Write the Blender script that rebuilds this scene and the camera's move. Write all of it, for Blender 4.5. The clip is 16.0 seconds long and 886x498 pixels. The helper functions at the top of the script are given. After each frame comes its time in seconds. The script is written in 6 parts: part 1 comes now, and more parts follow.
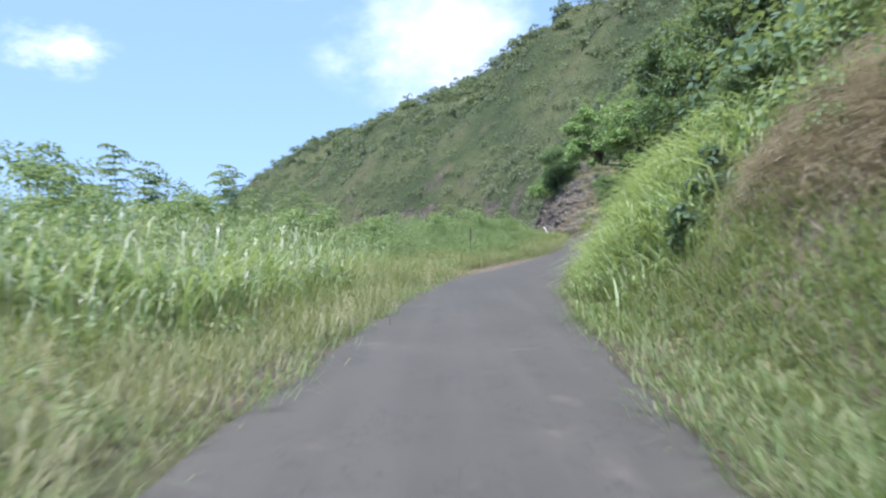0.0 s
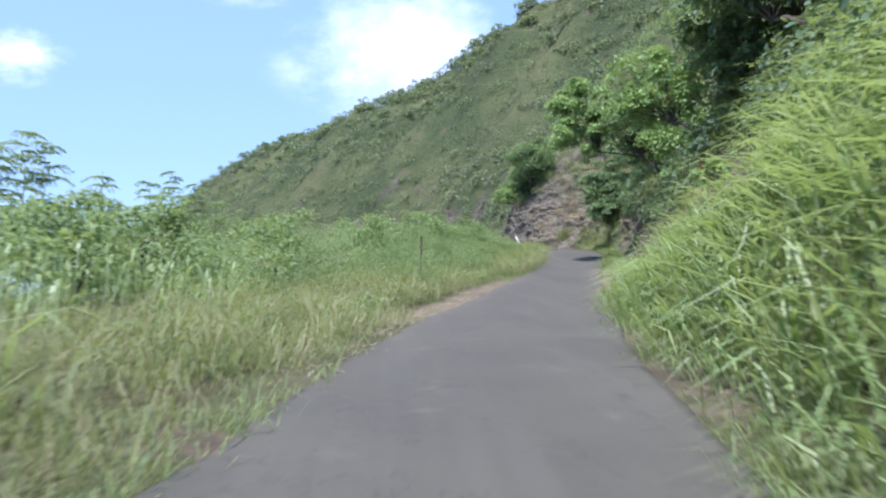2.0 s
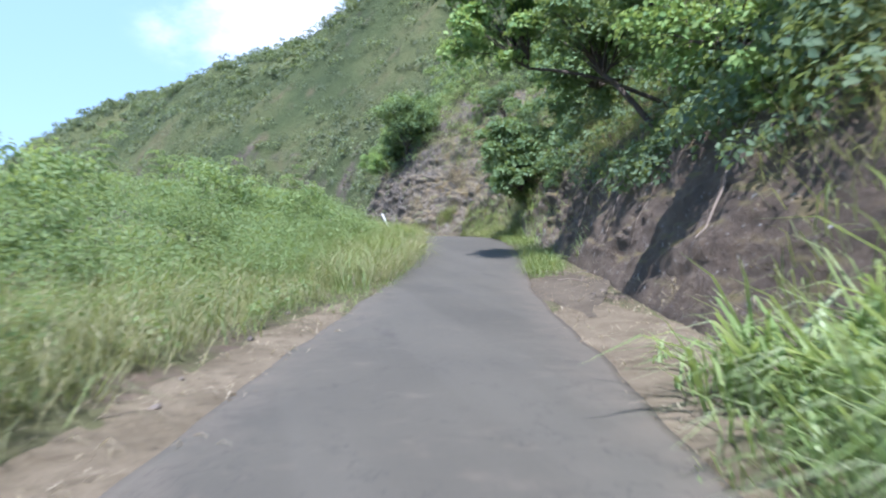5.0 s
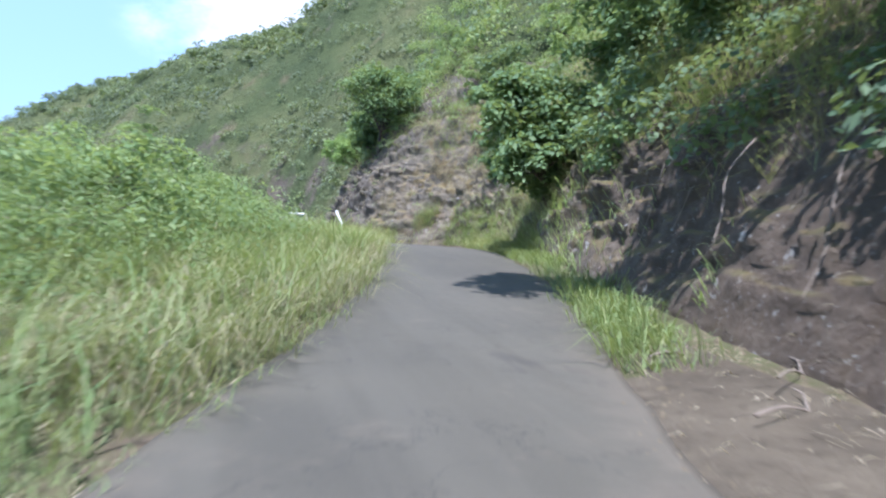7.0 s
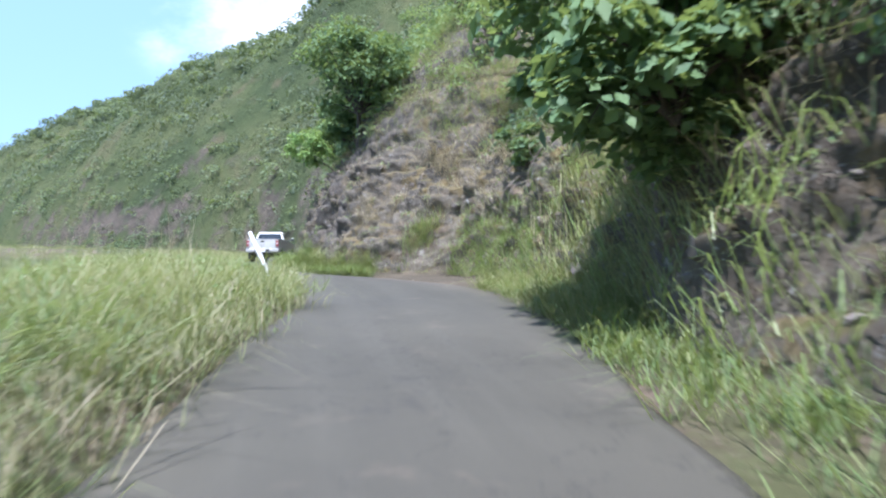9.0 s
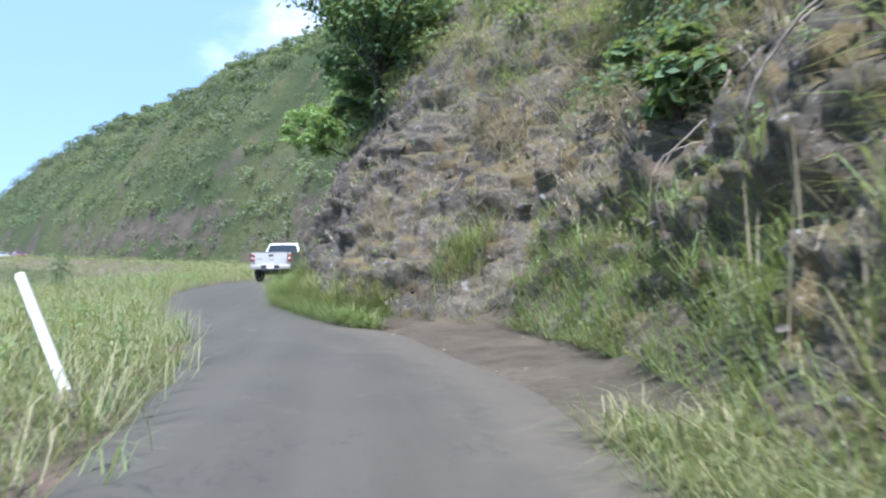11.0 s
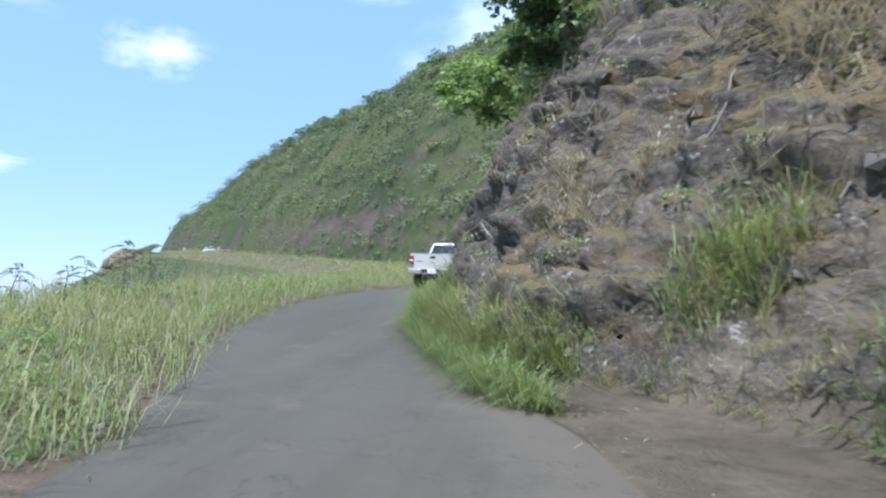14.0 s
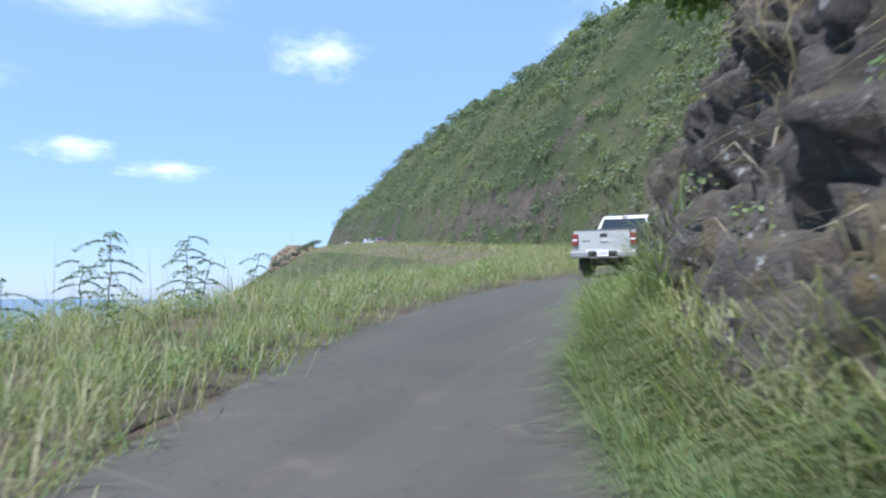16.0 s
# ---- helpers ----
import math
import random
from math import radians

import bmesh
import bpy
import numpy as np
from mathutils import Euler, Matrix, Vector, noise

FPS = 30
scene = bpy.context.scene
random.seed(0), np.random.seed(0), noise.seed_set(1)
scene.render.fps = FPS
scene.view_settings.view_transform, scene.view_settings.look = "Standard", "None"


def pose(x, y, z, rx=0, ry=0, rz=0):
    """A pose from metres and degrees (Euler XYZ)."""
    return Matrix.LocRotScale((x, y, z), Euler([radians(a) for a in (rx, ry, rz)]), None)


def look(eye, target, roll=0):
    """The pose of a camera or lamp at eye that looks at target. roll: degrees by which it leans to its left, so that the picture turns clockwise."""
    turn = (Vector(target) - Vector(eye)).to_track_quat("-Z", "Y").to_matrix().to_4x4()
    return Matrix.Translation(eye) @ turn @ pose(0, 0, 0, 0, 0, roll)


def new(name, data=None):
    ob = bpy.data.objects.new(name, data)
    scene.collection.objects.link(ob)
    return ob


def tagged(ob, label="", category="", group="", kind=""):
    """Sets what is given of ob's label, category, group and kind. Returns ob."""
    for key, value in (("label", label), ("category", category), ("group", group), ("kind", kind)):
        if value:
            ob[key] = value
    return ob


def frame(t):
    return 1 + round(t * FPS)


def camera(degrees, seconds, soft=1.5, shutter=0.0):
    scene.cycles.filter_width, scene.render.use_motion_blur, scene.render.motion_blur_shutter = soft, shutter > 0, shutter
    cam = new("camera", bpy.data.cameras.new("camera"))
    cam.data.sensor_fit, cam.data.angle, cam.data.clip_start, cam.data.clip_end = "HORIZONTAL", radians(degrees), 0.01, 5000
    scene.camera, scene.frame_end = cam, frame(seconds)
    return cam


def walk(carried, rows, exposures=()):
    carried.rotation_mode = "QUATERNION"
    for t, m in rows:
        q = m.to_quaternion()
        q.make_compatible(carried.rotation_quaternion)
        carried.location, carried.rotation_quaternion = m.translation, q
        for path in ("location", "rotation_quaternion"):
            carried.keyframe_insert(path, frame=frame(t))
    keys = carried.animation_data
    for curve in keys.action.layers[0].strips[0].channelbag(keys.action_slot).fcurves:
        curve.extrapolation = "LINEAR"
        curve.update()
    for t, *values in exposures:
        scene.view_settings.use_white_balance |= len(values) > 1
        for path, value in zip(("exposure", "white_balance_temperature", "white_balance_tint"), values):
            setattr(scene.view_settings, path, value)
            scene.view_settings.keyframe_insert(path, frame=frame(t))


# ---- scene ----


def aim(x, y, z, yaw, pitch, roll):
    """A camera pose: yaw to the left of +y, pitch up, roll to its left, in degrees."""
    return pose(x, y, z, 90 + pitch, 0, yaw) @ pose(0, 0, 0, 0, 0, roll)


cam = camera(60.4, 16.0, soft=2.2, shutter=0.45)
PATH = [
    (0, aim(-0.00, -0.00, 1.40, 0.07, 4.32, -0.81)),
    (0.5, aim(0.12, 3.42, 1.71, -0.42, 4.82, -1.33)),
    (1, aim(0.29, 6.60, 2.02, -1.51, 4.93, -1.29)),
    (1.5, aim(0.48, 9.59, 2.30, -2.07, 5.14, -0.99)),
    (2, aim(0.71, 12.51, 2.55, -2.99, 5.13, -0.91)),
    (2.5, aim(0.95, 15.09, 2.85, -4.00, 4.92, 0.05)),
    (3, aim(1.25, 17.69, 3.12, -5.80, 4.94, -0.05)),
    (3.5, aim(1.66, 20.28, 3.39, -7.85, 4.52, -0.45)),
    (4, aim(2.19, 22.94, 3.62, -9.68, 4.07, -0.53)),
    (4.5, aim(2.79, 25.72, 3.85, -11.55, 3.70, 0.19)),
    (4.7, aim(3.09, 26.82, 3.94, -12.19, 3.56, 0.09)),
    (6.8, aim(5.85, 38.14, 4.95, -13.75, 4.19, 2.37)),
    (7, aim(6.18, 39.29, 5.08, -13.81, 4.13, 2.51)),
    (7.5, aim(7.04, 42.31, 5.41, -13.96, 4.36, 2.54)),
    (8, aim(7.99, 45.55, 5.83, -13.91, 4.39, 1.88)),
    (8.2, aim(8.42, 46.83, 5.99, -13.42, 4.54, 1.11)),
    (10.3, aim(11.28, 58.35, 7.75, -10.69, 4.95, -0.29)),
    (10.5, aim(11.50, 59.39, 7.86, -10.02, 4.96, -0.24)),
    (11, aim(11.91, 61.55, 8.10, -7.79, 5.02, -0.38)),
    (11.5, aim(12.15, 63.31, 8.23, -5.48, 5.46, -0.07)),
    (12, aim(12.32, 64.64, 8.35, -3.57, 5.44, 1.32)),
    (12.5, aim(12.41, 65.75, 8.45, -1.30, 5.56, 1.46)),
    (13, aim(12.46, 66.74, 8.53, 1.00, 5.70, 2.51)),
    (13.5, aim(12.47, 67.74, 8.61, 3.47, 5.43, 2.52)),
    (14, aim(12.42, 68.90, 8.70, 6.46, 5.12, 2.56)),
    (14.5, aim(12.30, 70.36, 8.82, 9.44, 4.43, 2.36)),
    (15, aim(12.08, 72.06, 8.96, 12.78, 4.00, 1.79)),
    (15.5, aim(11.75, 73.87, 9.08, 16.02, 3.81, 1.23)),
    (16, aim(11.32, 75.76, 9.17, 18.56, 3.62, 0.32)),
]
walk(cam, PATH, exposures=[
    (0.0, 1.07, 5500, 26), (2.5, 1.15, 5500, 26), (4.5, 1.32, 5450, 25), (7.5, 1.38, 5400, 23), (11.0, 1.26, 5400, 21), (13.5, 0.99, 5400, 19), (15.0, 0.95, 5400, 20), (16.0, 0.82, 5400, 20)])

# ---- light ----
SUN_EL, SUN_AZ = 56.0, 208.0  # degrees; azimuth clockwise from +y
world = bpy.data.worlds.new("world")
scene.world = world
world.use_nodes = True
wn = world.node_tree.nodes
wn.clear()
sky = wn.new("ShaderNodeTexSky")
sky.sky_type = "NISHITA"
sky.sun_disc = False
sky.sun_elevation = radians(SUN_EL)
sky.sun_rotation = radians(SUN_AZ)
sky.altitude = 50
sky.air_density, sky.dust_density, sky.ozone_density = 1.0, 0.2, 1.3
back = wn.new("ShaderNodeBackground")
back.inputs["Strength"].default_value = 0.13
wout = wn.new("ShaderNodeOutputWorld")
haze = wn.new("ShaderNodeMix")  # sea haze evens out the sky
haze.data_type = "RGBA"
haze.inputs[0].default_value = 0.72
haze.inputs[7].default_value = (1.75, 2.75, 3.65, 1)
world.node_tree.links.new(sky.outputs[0], haze.inputs[6])
world.node_tree.links.new(haze.outputs[2], back.inputs[0])
world.node_tree.links.new(back.outputs[0], wout.inputs[0])

lamp = bpy.data.lights.new("sun", "SUN")
lamp.energy, lamp.angle, lamp.color = 4.6, radians(0.6), (1.0, 0.95, 0.86)
sun = new("sun", lamp)
az, el = radians(SUN_AZ), radians(SUN_EL)
sun.matrix_world = look((math.sin(az) * math.cos(el) * 50, math.cos(az) * math.cos(el) * 50, math.sin(el) * 50), (0, 0, 0))


# ---- materials ----
class Nodes:
    """A short hand for node trees."""

    def __init__(self, name):
        self.mat = bpy.data.materials.new(name)
        self.mat.use_nodes = True
        self.tree = self.mat.node_tree
        self.tree.nodes.clear()
        self.out = self.add("ShaderNodeOutputMaterial")

    def add(self, kind, **values):
        node = self.tree.nodes.new(kind)
        for key, value in values.items():
            node.inputs[key.replace("_", " ")].default_value = value
        return node

    def link(self, a, b):
        self.tree.links.new(a, b)

    def coords(self):
        return self.add("ShaderNodeTexCoord").outputs["Object"]

    def noise(self, scale, detail=6.0, rough=0.6, at=None, stretch=None):
        n = self.add("ShaderNodeTexNoise", Scale=scale, Detail=detail, Roughness=rough)
        source = at or self.coords()
        if stretch:
            m = self.add("ShaderNodeMapping")
            m.inputs["Scale"].default_value = stretch
            self.link(source, m.inputs["Vector"])
            source = m.outputs[0]
        self.link(source, n.inputs["Vector"])
        return n.outputs["Fac"]

    def ramp(self, fac, *stops):
        r = self.add("ShaderNodeValToRGB")
        e = r.color_ramp.elements
        while len(e) < len(stops):
            e.new(0.5)
        for el, (at, c) in zip(e, stops):
            el.position = at
            el.color = (*c, 1) if len(c) == 3 else c
        self.link(fac, r.inputs[0])
        return r.outputs[0]

    def mix(self, fac, a, b, kind="MIX"):
        m = self.tree.nodes.new("ShaderNodeMix")
        m.data_type, m.blend_type = "RGBA", kind
        for sock, v in ((m.inputs[0], fac), (m.inputs[6], a), (m.inputs[7], b)):
            if isinstance(v, (int, float)):
                sock.default_value = v
            elif isinstance(v, tuple):
                sock.default_value = (*v, 1)
            else:
                self.link(v, sock)
        return m.outputs[2]

    def math(self, op, a, b=0.0, c=0.0):
        m = self.tree.nodes.new("ShaderNodeMath")
        m.operation = op
        for sock, v in zip(m.inputs, (a, b, c)):
            if isinstance(v, (int, float)):
                sock.default_value = v
            else:
                self.link(v, sock)
        return m.outputs[0]

    def smooth(self, v, low, high):
        m = self.tree.nodes.new("ShaderNodeMapRange")
        m.interpolation_type = "SMOOTHSTEP"
        self.link(v, m.inputs[0])
        m.inputs[1].default_value, m.inputs[2].default_value = low, high
        return m.outputs[0]

    def bump(self, height, strength=0.4, distance=0.02):
        b = self.add("ShaderNodeBump", Strength=strength, Distance=distance)
        self.link(height, b.inputs["Height"])
        return b.outputs[0]

    def surface(self, color, rough=0.8, metal=0.0, normal=None, spec=0.5, coat=0.0):
        p = self.add("ShaderNodeBsdfPrincipled", Metallic=metal)
        p.inputs["Specular IOR Level"].default_value = spec
        p.inputs["Coat Weight"].default_value = coat
        for key, v in (("Base Color", color), ("Roughness", rough)):
            if isinstance(v, (int, float)):
                p.inputs[key].default_value = v
            elif isinstance(v, tuple):
                p.inputs[key].default_value = (*v, 1)
            else:
                self.link(v, p.inputs[key])
        if normal:
            self.link(normal, p.inputs["Normal"])
        self.link(p.outputs[0], self.out.inputs[0])
        return p


def plain(name, color, rough=0.5, metal=0.0, coat=0.0, wear=0.12, scale=6.0):
    """Paint, plastic or metal with faint dirt."""
    n = Nodes(name)
    f = n.noise(scale, 8, 0.65)
    dirt = tuple(c * (1 - wear) * 0.9 for c in color)
    col = n.mix(n.smooth(f, 0.45, 0.75), color, dirt)
    r = n.math("MULTIPLY_ADD", n.noise(scale * 3, 4), 0.2, rough - 0.08)
    n.surface(col, r, metal, coat=coat)
    return n.mat


def leafy(name, colors, through_light=0.35, rough=0.55, spread=0.35, patch=0.55, spec=0.22, glow=(0.30, 0.36, 0.05)):
    """Blades and leaves: hue by island, mottled over metres, light shining through."""
    n = Nodes(name)
    geo = n.add("ShaderNodeNewGeometry")
    step = 1.0 / (len(colors) - 1)
    f = n.math("ADD", n.math("MULTIPLY", geo.outputs["Random Per Island"], 1 - spread), n.math("MULTIPLY", n.noise(patch, 4), spread))
    col = n.ramp(f, *[(0.08 + 0.84 * i * step, c) for i, c in enumerate(colors)])
    col = n.mix(0.20, col, (0.24, 0.27, 0.28))  # every hue a fifth toward grey-blue
    p = n.surface(col, rough, spec=spec)
    t = n.add("ShaderNodeBsdfTranslucent")
    n.link(n.mix(0.6, col, glow), t.inputs[0])
    m = n.add("ShaderNodeMixShader", Fac=through_light)
    n.link(p.outputs[0], m.inputs[1])
    n.link(t.outputs[0], m.inputs[2])
    n.link(m.outputs[0], n.out.inputs[0])
    return n.mat


def asphalt():
    n = Nodes("worn_asphalt")
    fine = n.noise(90, 3, 0.7)
    patches = n.noise(0.55, 5, 0.6)
    base = n.ramp(patches, (0.3, (0.044, 0.041, 0.031)), (0.7, (0.068, 0.063, 0.047)))
    col = n.mix(n.math("MULTIPLY", fine, 0.5), base, (0.106, 0.098, 0.073))
    track = n.noise(1.0, 4, 0.6, None, (1.6, 0.10, 0.1))
    col = n.mix(n.math("MULTIPLY", n.smooth(track, 0.42, 0.62), 0.45), col, (0.088, 0.082, 0.063))
    tar = n.smooth(n.noise(0.9, 5, 0.7, None, (1.0, 0.35, 1.0)), 0.62, 0.70)
    col = n.mix(n.math("MULTIPLY", tar, 0.35), col, (0.030, 0.028, 0.027))
    dust = n.smooth(n.noise(1.7, 6, 0.65), 0.56, 0.78)
    col = n.mix(n.math("MULTIPLY", dust, 0.42), col, (0.165, 0.135, 0.098))
    trod = n.add("ShaderNodeAttribute")  # earth carried on to the asphalt where cars pull over
    trod.attribute_name = "dust"
    film = n.smooth(n.math("ADD", n.math("MULTIPLY", n.noise(2.3, 7, 0.68), 0.9), n.math("MULTIPLY", trod.outputs["Fac"], 0.75)), 0.62, 1.02)
    col = n.mix(n.math("MULTIPLY", film, 0.65), col, (0.112, 0.096, 0.071))
    crack = n.smooth(n.math("ABSOLUTE", n.math("SUBTRACT", n.noise(0.8, 5, 0.62), 0.5)), 0.0, 0.006)
    col = n.mix(n.math("MULTIPLY_ADD", crack, -0.45, 0.45), col, (0.022, 0.021, 0.02))
    n.surface(col, n.math("MULTIPLY_ADD", patches, 0.2, 0.72), normal=n.bump(fine, 0.5, 0.004), spec=0.35)
    return n.mat


def soil(name, dark, light, moss=0.0):
    n = Nodes(name)
    f = n.noise(1.1, 8, 0.68)
    col = n.ramp(f, (0.3, dark), (0.68, light))
    grit = n.noise(38, 4, 0.7)
    col = n.mix(n.math("MULTIPLY", n.smooth(grit, 0.55, 0.75), 0.5), col, tuple(min(1, c * 1.6) for c in light))
    clod = n.noise(5.5, 6, 0.7)
    col = n.mix(n.math("MULTIPLY", n.smooth(clod, 0.52, 0.68), 0.55), col, tuple(c * 0.75 for c in dark))
    if moss:
        col = n.mix(n.math("MULTIPLY", n.smooth(n.noise(0.6, 7, 0.7), 0.38, 0.56), moss), col, (0.085, 0.095, 0.038))
    n.surface(col, 0.95, normal=n.bump(n.math("ADD", grit, n.math("MULTIPLY", n.math("ADD", f, clod), 2.0)), 0.8, 0.04), spec=0.15)
    return n.mat


def rock():
    """Weathered basalt with red-brown soil seams, pale lichen and moss on the flatter ledges."""
    n = Nodes("basalt_bank")
    at = n.coords()
    big = n.noise(0.55, 8, 0.66, at)
    seam = n.noise(0.8, 7, 0.62, at, (0.5, 0.5, 2.2))
    fine = n.noise(9, 8, 0.7, at)
    col = n.ramp(big, (0.30, (0.050, 0.046, 0.039)), (0.5, (0.108, 0.096, 0.074)), (0.70, (0.190, 0.164, 0.12)))
    col = n.mix(n.math("MULTIPLY", n.smooth(seam, 0.54, 0.66), 0.55), col, (0.155, 0.110, 0.066))
    col = n.mix(n.math("MULTIPLY", n.smooth(fine, 0.48, 0.66), 0.6), col, (0.215, 0.197, 0.155))
    col = n.mix(n.math("MULTIPLY", n.smooth(n.noise(4.2, 7, 0.75, at), 0.55, 0.64), 0.5), col, (0.045, 0.040, 0.036))
    col = n.mix(n.math("MULTIPLY", n.smooth(n.noise(1.5, 7, 0.72, at), 0.52, 0.62), 0.75), col, (0.19, 0.145, 0.062))
    place = n.add("ShaderNodeSeparateXYZ")
    n.link(at, place.inputs[0])
    earth = n.ramp(n.noise(1.3, 8, 0.7, at), (0.3, (0.05, 0.039, 0.030)), (0.55, (0.105, 0.082, 0.060)), (0.75, (0.18, 0.145, 0.108)))
    where = n.math("ADD", place.outputs["Y"], n.math("MULTIPLY", big, 14.0))
    earth = n.mix(n.math("MULTIPLY_ADD", n.smooth(where, 18.0, 26.0), -0.8, 0.8), earth, (0.225, 0.180, 0.130))
    col = n.mix(n.math("MULTIPLY_ADD", n.smooth(where, 56.0, 68.0), -0.9, 0.9), col, earth)  # earth bank, then rock
    basalt = n.ramp(n.noise(2.6, 8, 0.75, at), (0.36, (0.034, 0.032, 0.031)), (0.52, (0.075, 0.069, 0.063)), (0.66, (0.15, 0.135, 0.115)))
    outcrop = n.smooth(n.math("ADD", place.outputs["Y"], n.math("MULTIPLY", n.noise(0.5, 5, 0.6, at), 9.0)), 81.0, 86.0)
    col = n.mix(n.math("MULTIPLY", outcrop, 0.6), col, basalt)
    lichen = n.math("MAXIMUM", n.smooth(n.noise(2.4, 6, 0.75, at), 0.635, 0.67), n.smooth(n.noise(11, 5, 0.75, at), 0.62, 0.66))
    col = n.mix(n.math("MULTIPLY", lichen, 0.75), col, (0.40, 0.40, 0.37))
    geo = n.add("ShaderNodeNewGeometry")
    sep = n.add("ShaderNodeSeparateXYZ")
    n.link(geo.outputs["Normal"], sep.inputs[0])
    flat = n.math("ADD", sep.outputs["Z"], n.math("MULTIPLY", n.noise(1.6, 6, 0.7, at), 0.9))
    moss = n.ramp(n.noise(3.0, 5), (0.35, (0.16, 0.122, 0.055)), (0.65, (0.115, 0.110, 0.050)))
    col = n.mix(n.math("MULTIPLY", n.smooth(flat, 0.95, 1.25), n.math("MULTIPLY_ADD", outcrop, -0.55, 0.85)), col, moss)
    ledge = n.noise(3.2, 10, 0.68, at, (1, 1, 1.3))
    h = n.math("ADD", n.math("MULTIPLY", ledge, 1.6), n.math("ADD", fine, big))
    n.surface(col, 0.9, normal=n.bump(h, 0.9, 0.08), spec=0.15)
    return n.mat


def stone_face():
    """Single basalt stones, each of its own grey-brown."""
    n = Nodes("basalt_stone")
    info = n.add("ShaderNodeObjectInfo")
    f = n.noise(2.2, 8, 0.7)
    tone = n.ramp(info.outputs["Random"], (0.1, (0.09, 0.08, 0.07)), (0.5, (0.15, 0.13, 0.11)), (0.9, (0.24, 0.21, 0.17)))
    col = n.mix(n.smooth(f, 0.4, 0.7), tone, (0.13, 0.115, 0.10))
    col = n.mix(n.math("MULTIPLY", n.smooth(n.noise(5, 6, 0.75), 0.62, 0.7), 0.6), col, (0.30, 0.30, 0.27))
    n.surface(col, 0.92, normal=n.bump(n.noise(7, 9, 0.7), 0.5, 0.02), spec=0.2)
    return n.mat


def slope_ground():
    """Far ground under the scrub: olive grass and bare red-brown earth."""
    n = Nodes("scrub_ground")
    f = n.noise(0.045, 8, 0.68)
    g = n.noise(0.7, 7, 0.72)
    col = n.ramp(f, (0.3, (0.036, 0.052, 0.024)), (0.46, (0.058, 0.076, 0.032)), (0.58, (0.085, 0.098, 0.042)), (0.72, (0.115, 0.098, 0.056)))
    col = n.mix(n.math("MULTIPLY", n.smooth(g, 0.5, 0.7), 0.55), col, (0.034, 0.046, 0.022))
    col = n.mix(n.math("MULTIPLY", n.smooth(n.noise(0.16, 6, 0.7), 0.58, 0.7), 0.5), col, (0.13, 0.10, 0.065))
    geo = n.add("ShaderNodeNewGeometry")
    sep = n.add("ShaderNodeSeparateXYZ")
    n.link(geo.outputs["Normal"], sep.inputs[0])
    steep = n.math("ADD", sep.outputs["Z"], n.math("MULTIPLY", n.noise(0.13, 7, 0.7), 1.3))
    crag = n.ramp(n.noise(0.5, 8, 0.7), (0.3, (0.05, 0.043, 0.04)), (0.7, (0.15, 0.12, 0.095)))
    col = n.mix(n.math("MULTIPLY_ADD", n.smooth(steep, 0.91, 1.06), -0.85, 0.85), col, crag)
    n.surface(col, 0.95, normal=n.bump(g, 1.0, 0.8), spec=0.1)
    return n.mat


def ocean():
    n = Nodes("ocean_water")
    h = n.noise(0.05, 8, 0.6)
    n.surface(n.ramp(n.noise(0.002, 4), (0.35, (0.012, 0.06, 0.13)), (0.65, (0.02, 0.085, 0.16))), 0.18, normal=n.bump(h, 0.2, 1.0))
    return n.mat


def cloud_stuff():
    """Vapour: white, thin at the rim; emission stands in for sunlight on far cloud."""
    n = Nodes("cloud_vapour")
    at = n.coords()
    length = n.add("ShaderNodeVectorMath")
    length.operation = "LENGTH"
    n.link(at, length.inputs[0])
    info = n.add("ShaderNodeObjectInfo")
    far = n.tree.nodes.new("ShaderNodeVectorMath")
    far.operation = "ADD"
    n.link(at, far.inputs[0])
    n.link(info.outputs["Random"], far.inputs[1])
    wisp = n.noise(1.6, 9, 0.62, far.outputs[0])
    body = n.math("ADD", n.math("SUBTRACT", 0.62, length.outputs["Value"]), n.math("MULTIPLY", n.math("SUBTRACT", wisp, 0.5), 1.7))
    rim = n.math("SUBTRACT", 1.0, n.smooth(length.outputs["Value"], 0.65, 1.0))
    fac = n.math("MULTIPLY", n.math("MULTIPLY", n.smooth(body, -0.25, 1.0), rim), 0.8)
    e = n.add("ShaderNodeEmission", Strength=1.0)
    e.inputs[0].default_value = (0.93, 0.95, 1.0, 1)
    tr = n.add("ShaderNodeBsdfTransparent")
    m = n.add("ShaderNodeMixShader")
    n.link(fac, m.inputs[0])
    n.link(tr.outputs[0], m.inputs[1])
    n.link(e.outputs[0], m.inputs[2])
    n.link(m.outputs[0], n.out.inputs[0])
    return n.mat


def bark():
    n = Nodes("tree_bark")
    f = n.noise(6, 8, 0.7, None, (1, 1, 0.25))
    n.surface(n.ramp(f, (0.3, (0.035, 0.029, 0.023)), (0.7, (0.12, 0.10, 0.08))), 0.9, normal=n.bump(f, 0.8, 0.02), spec=0.2)
    return n.mat


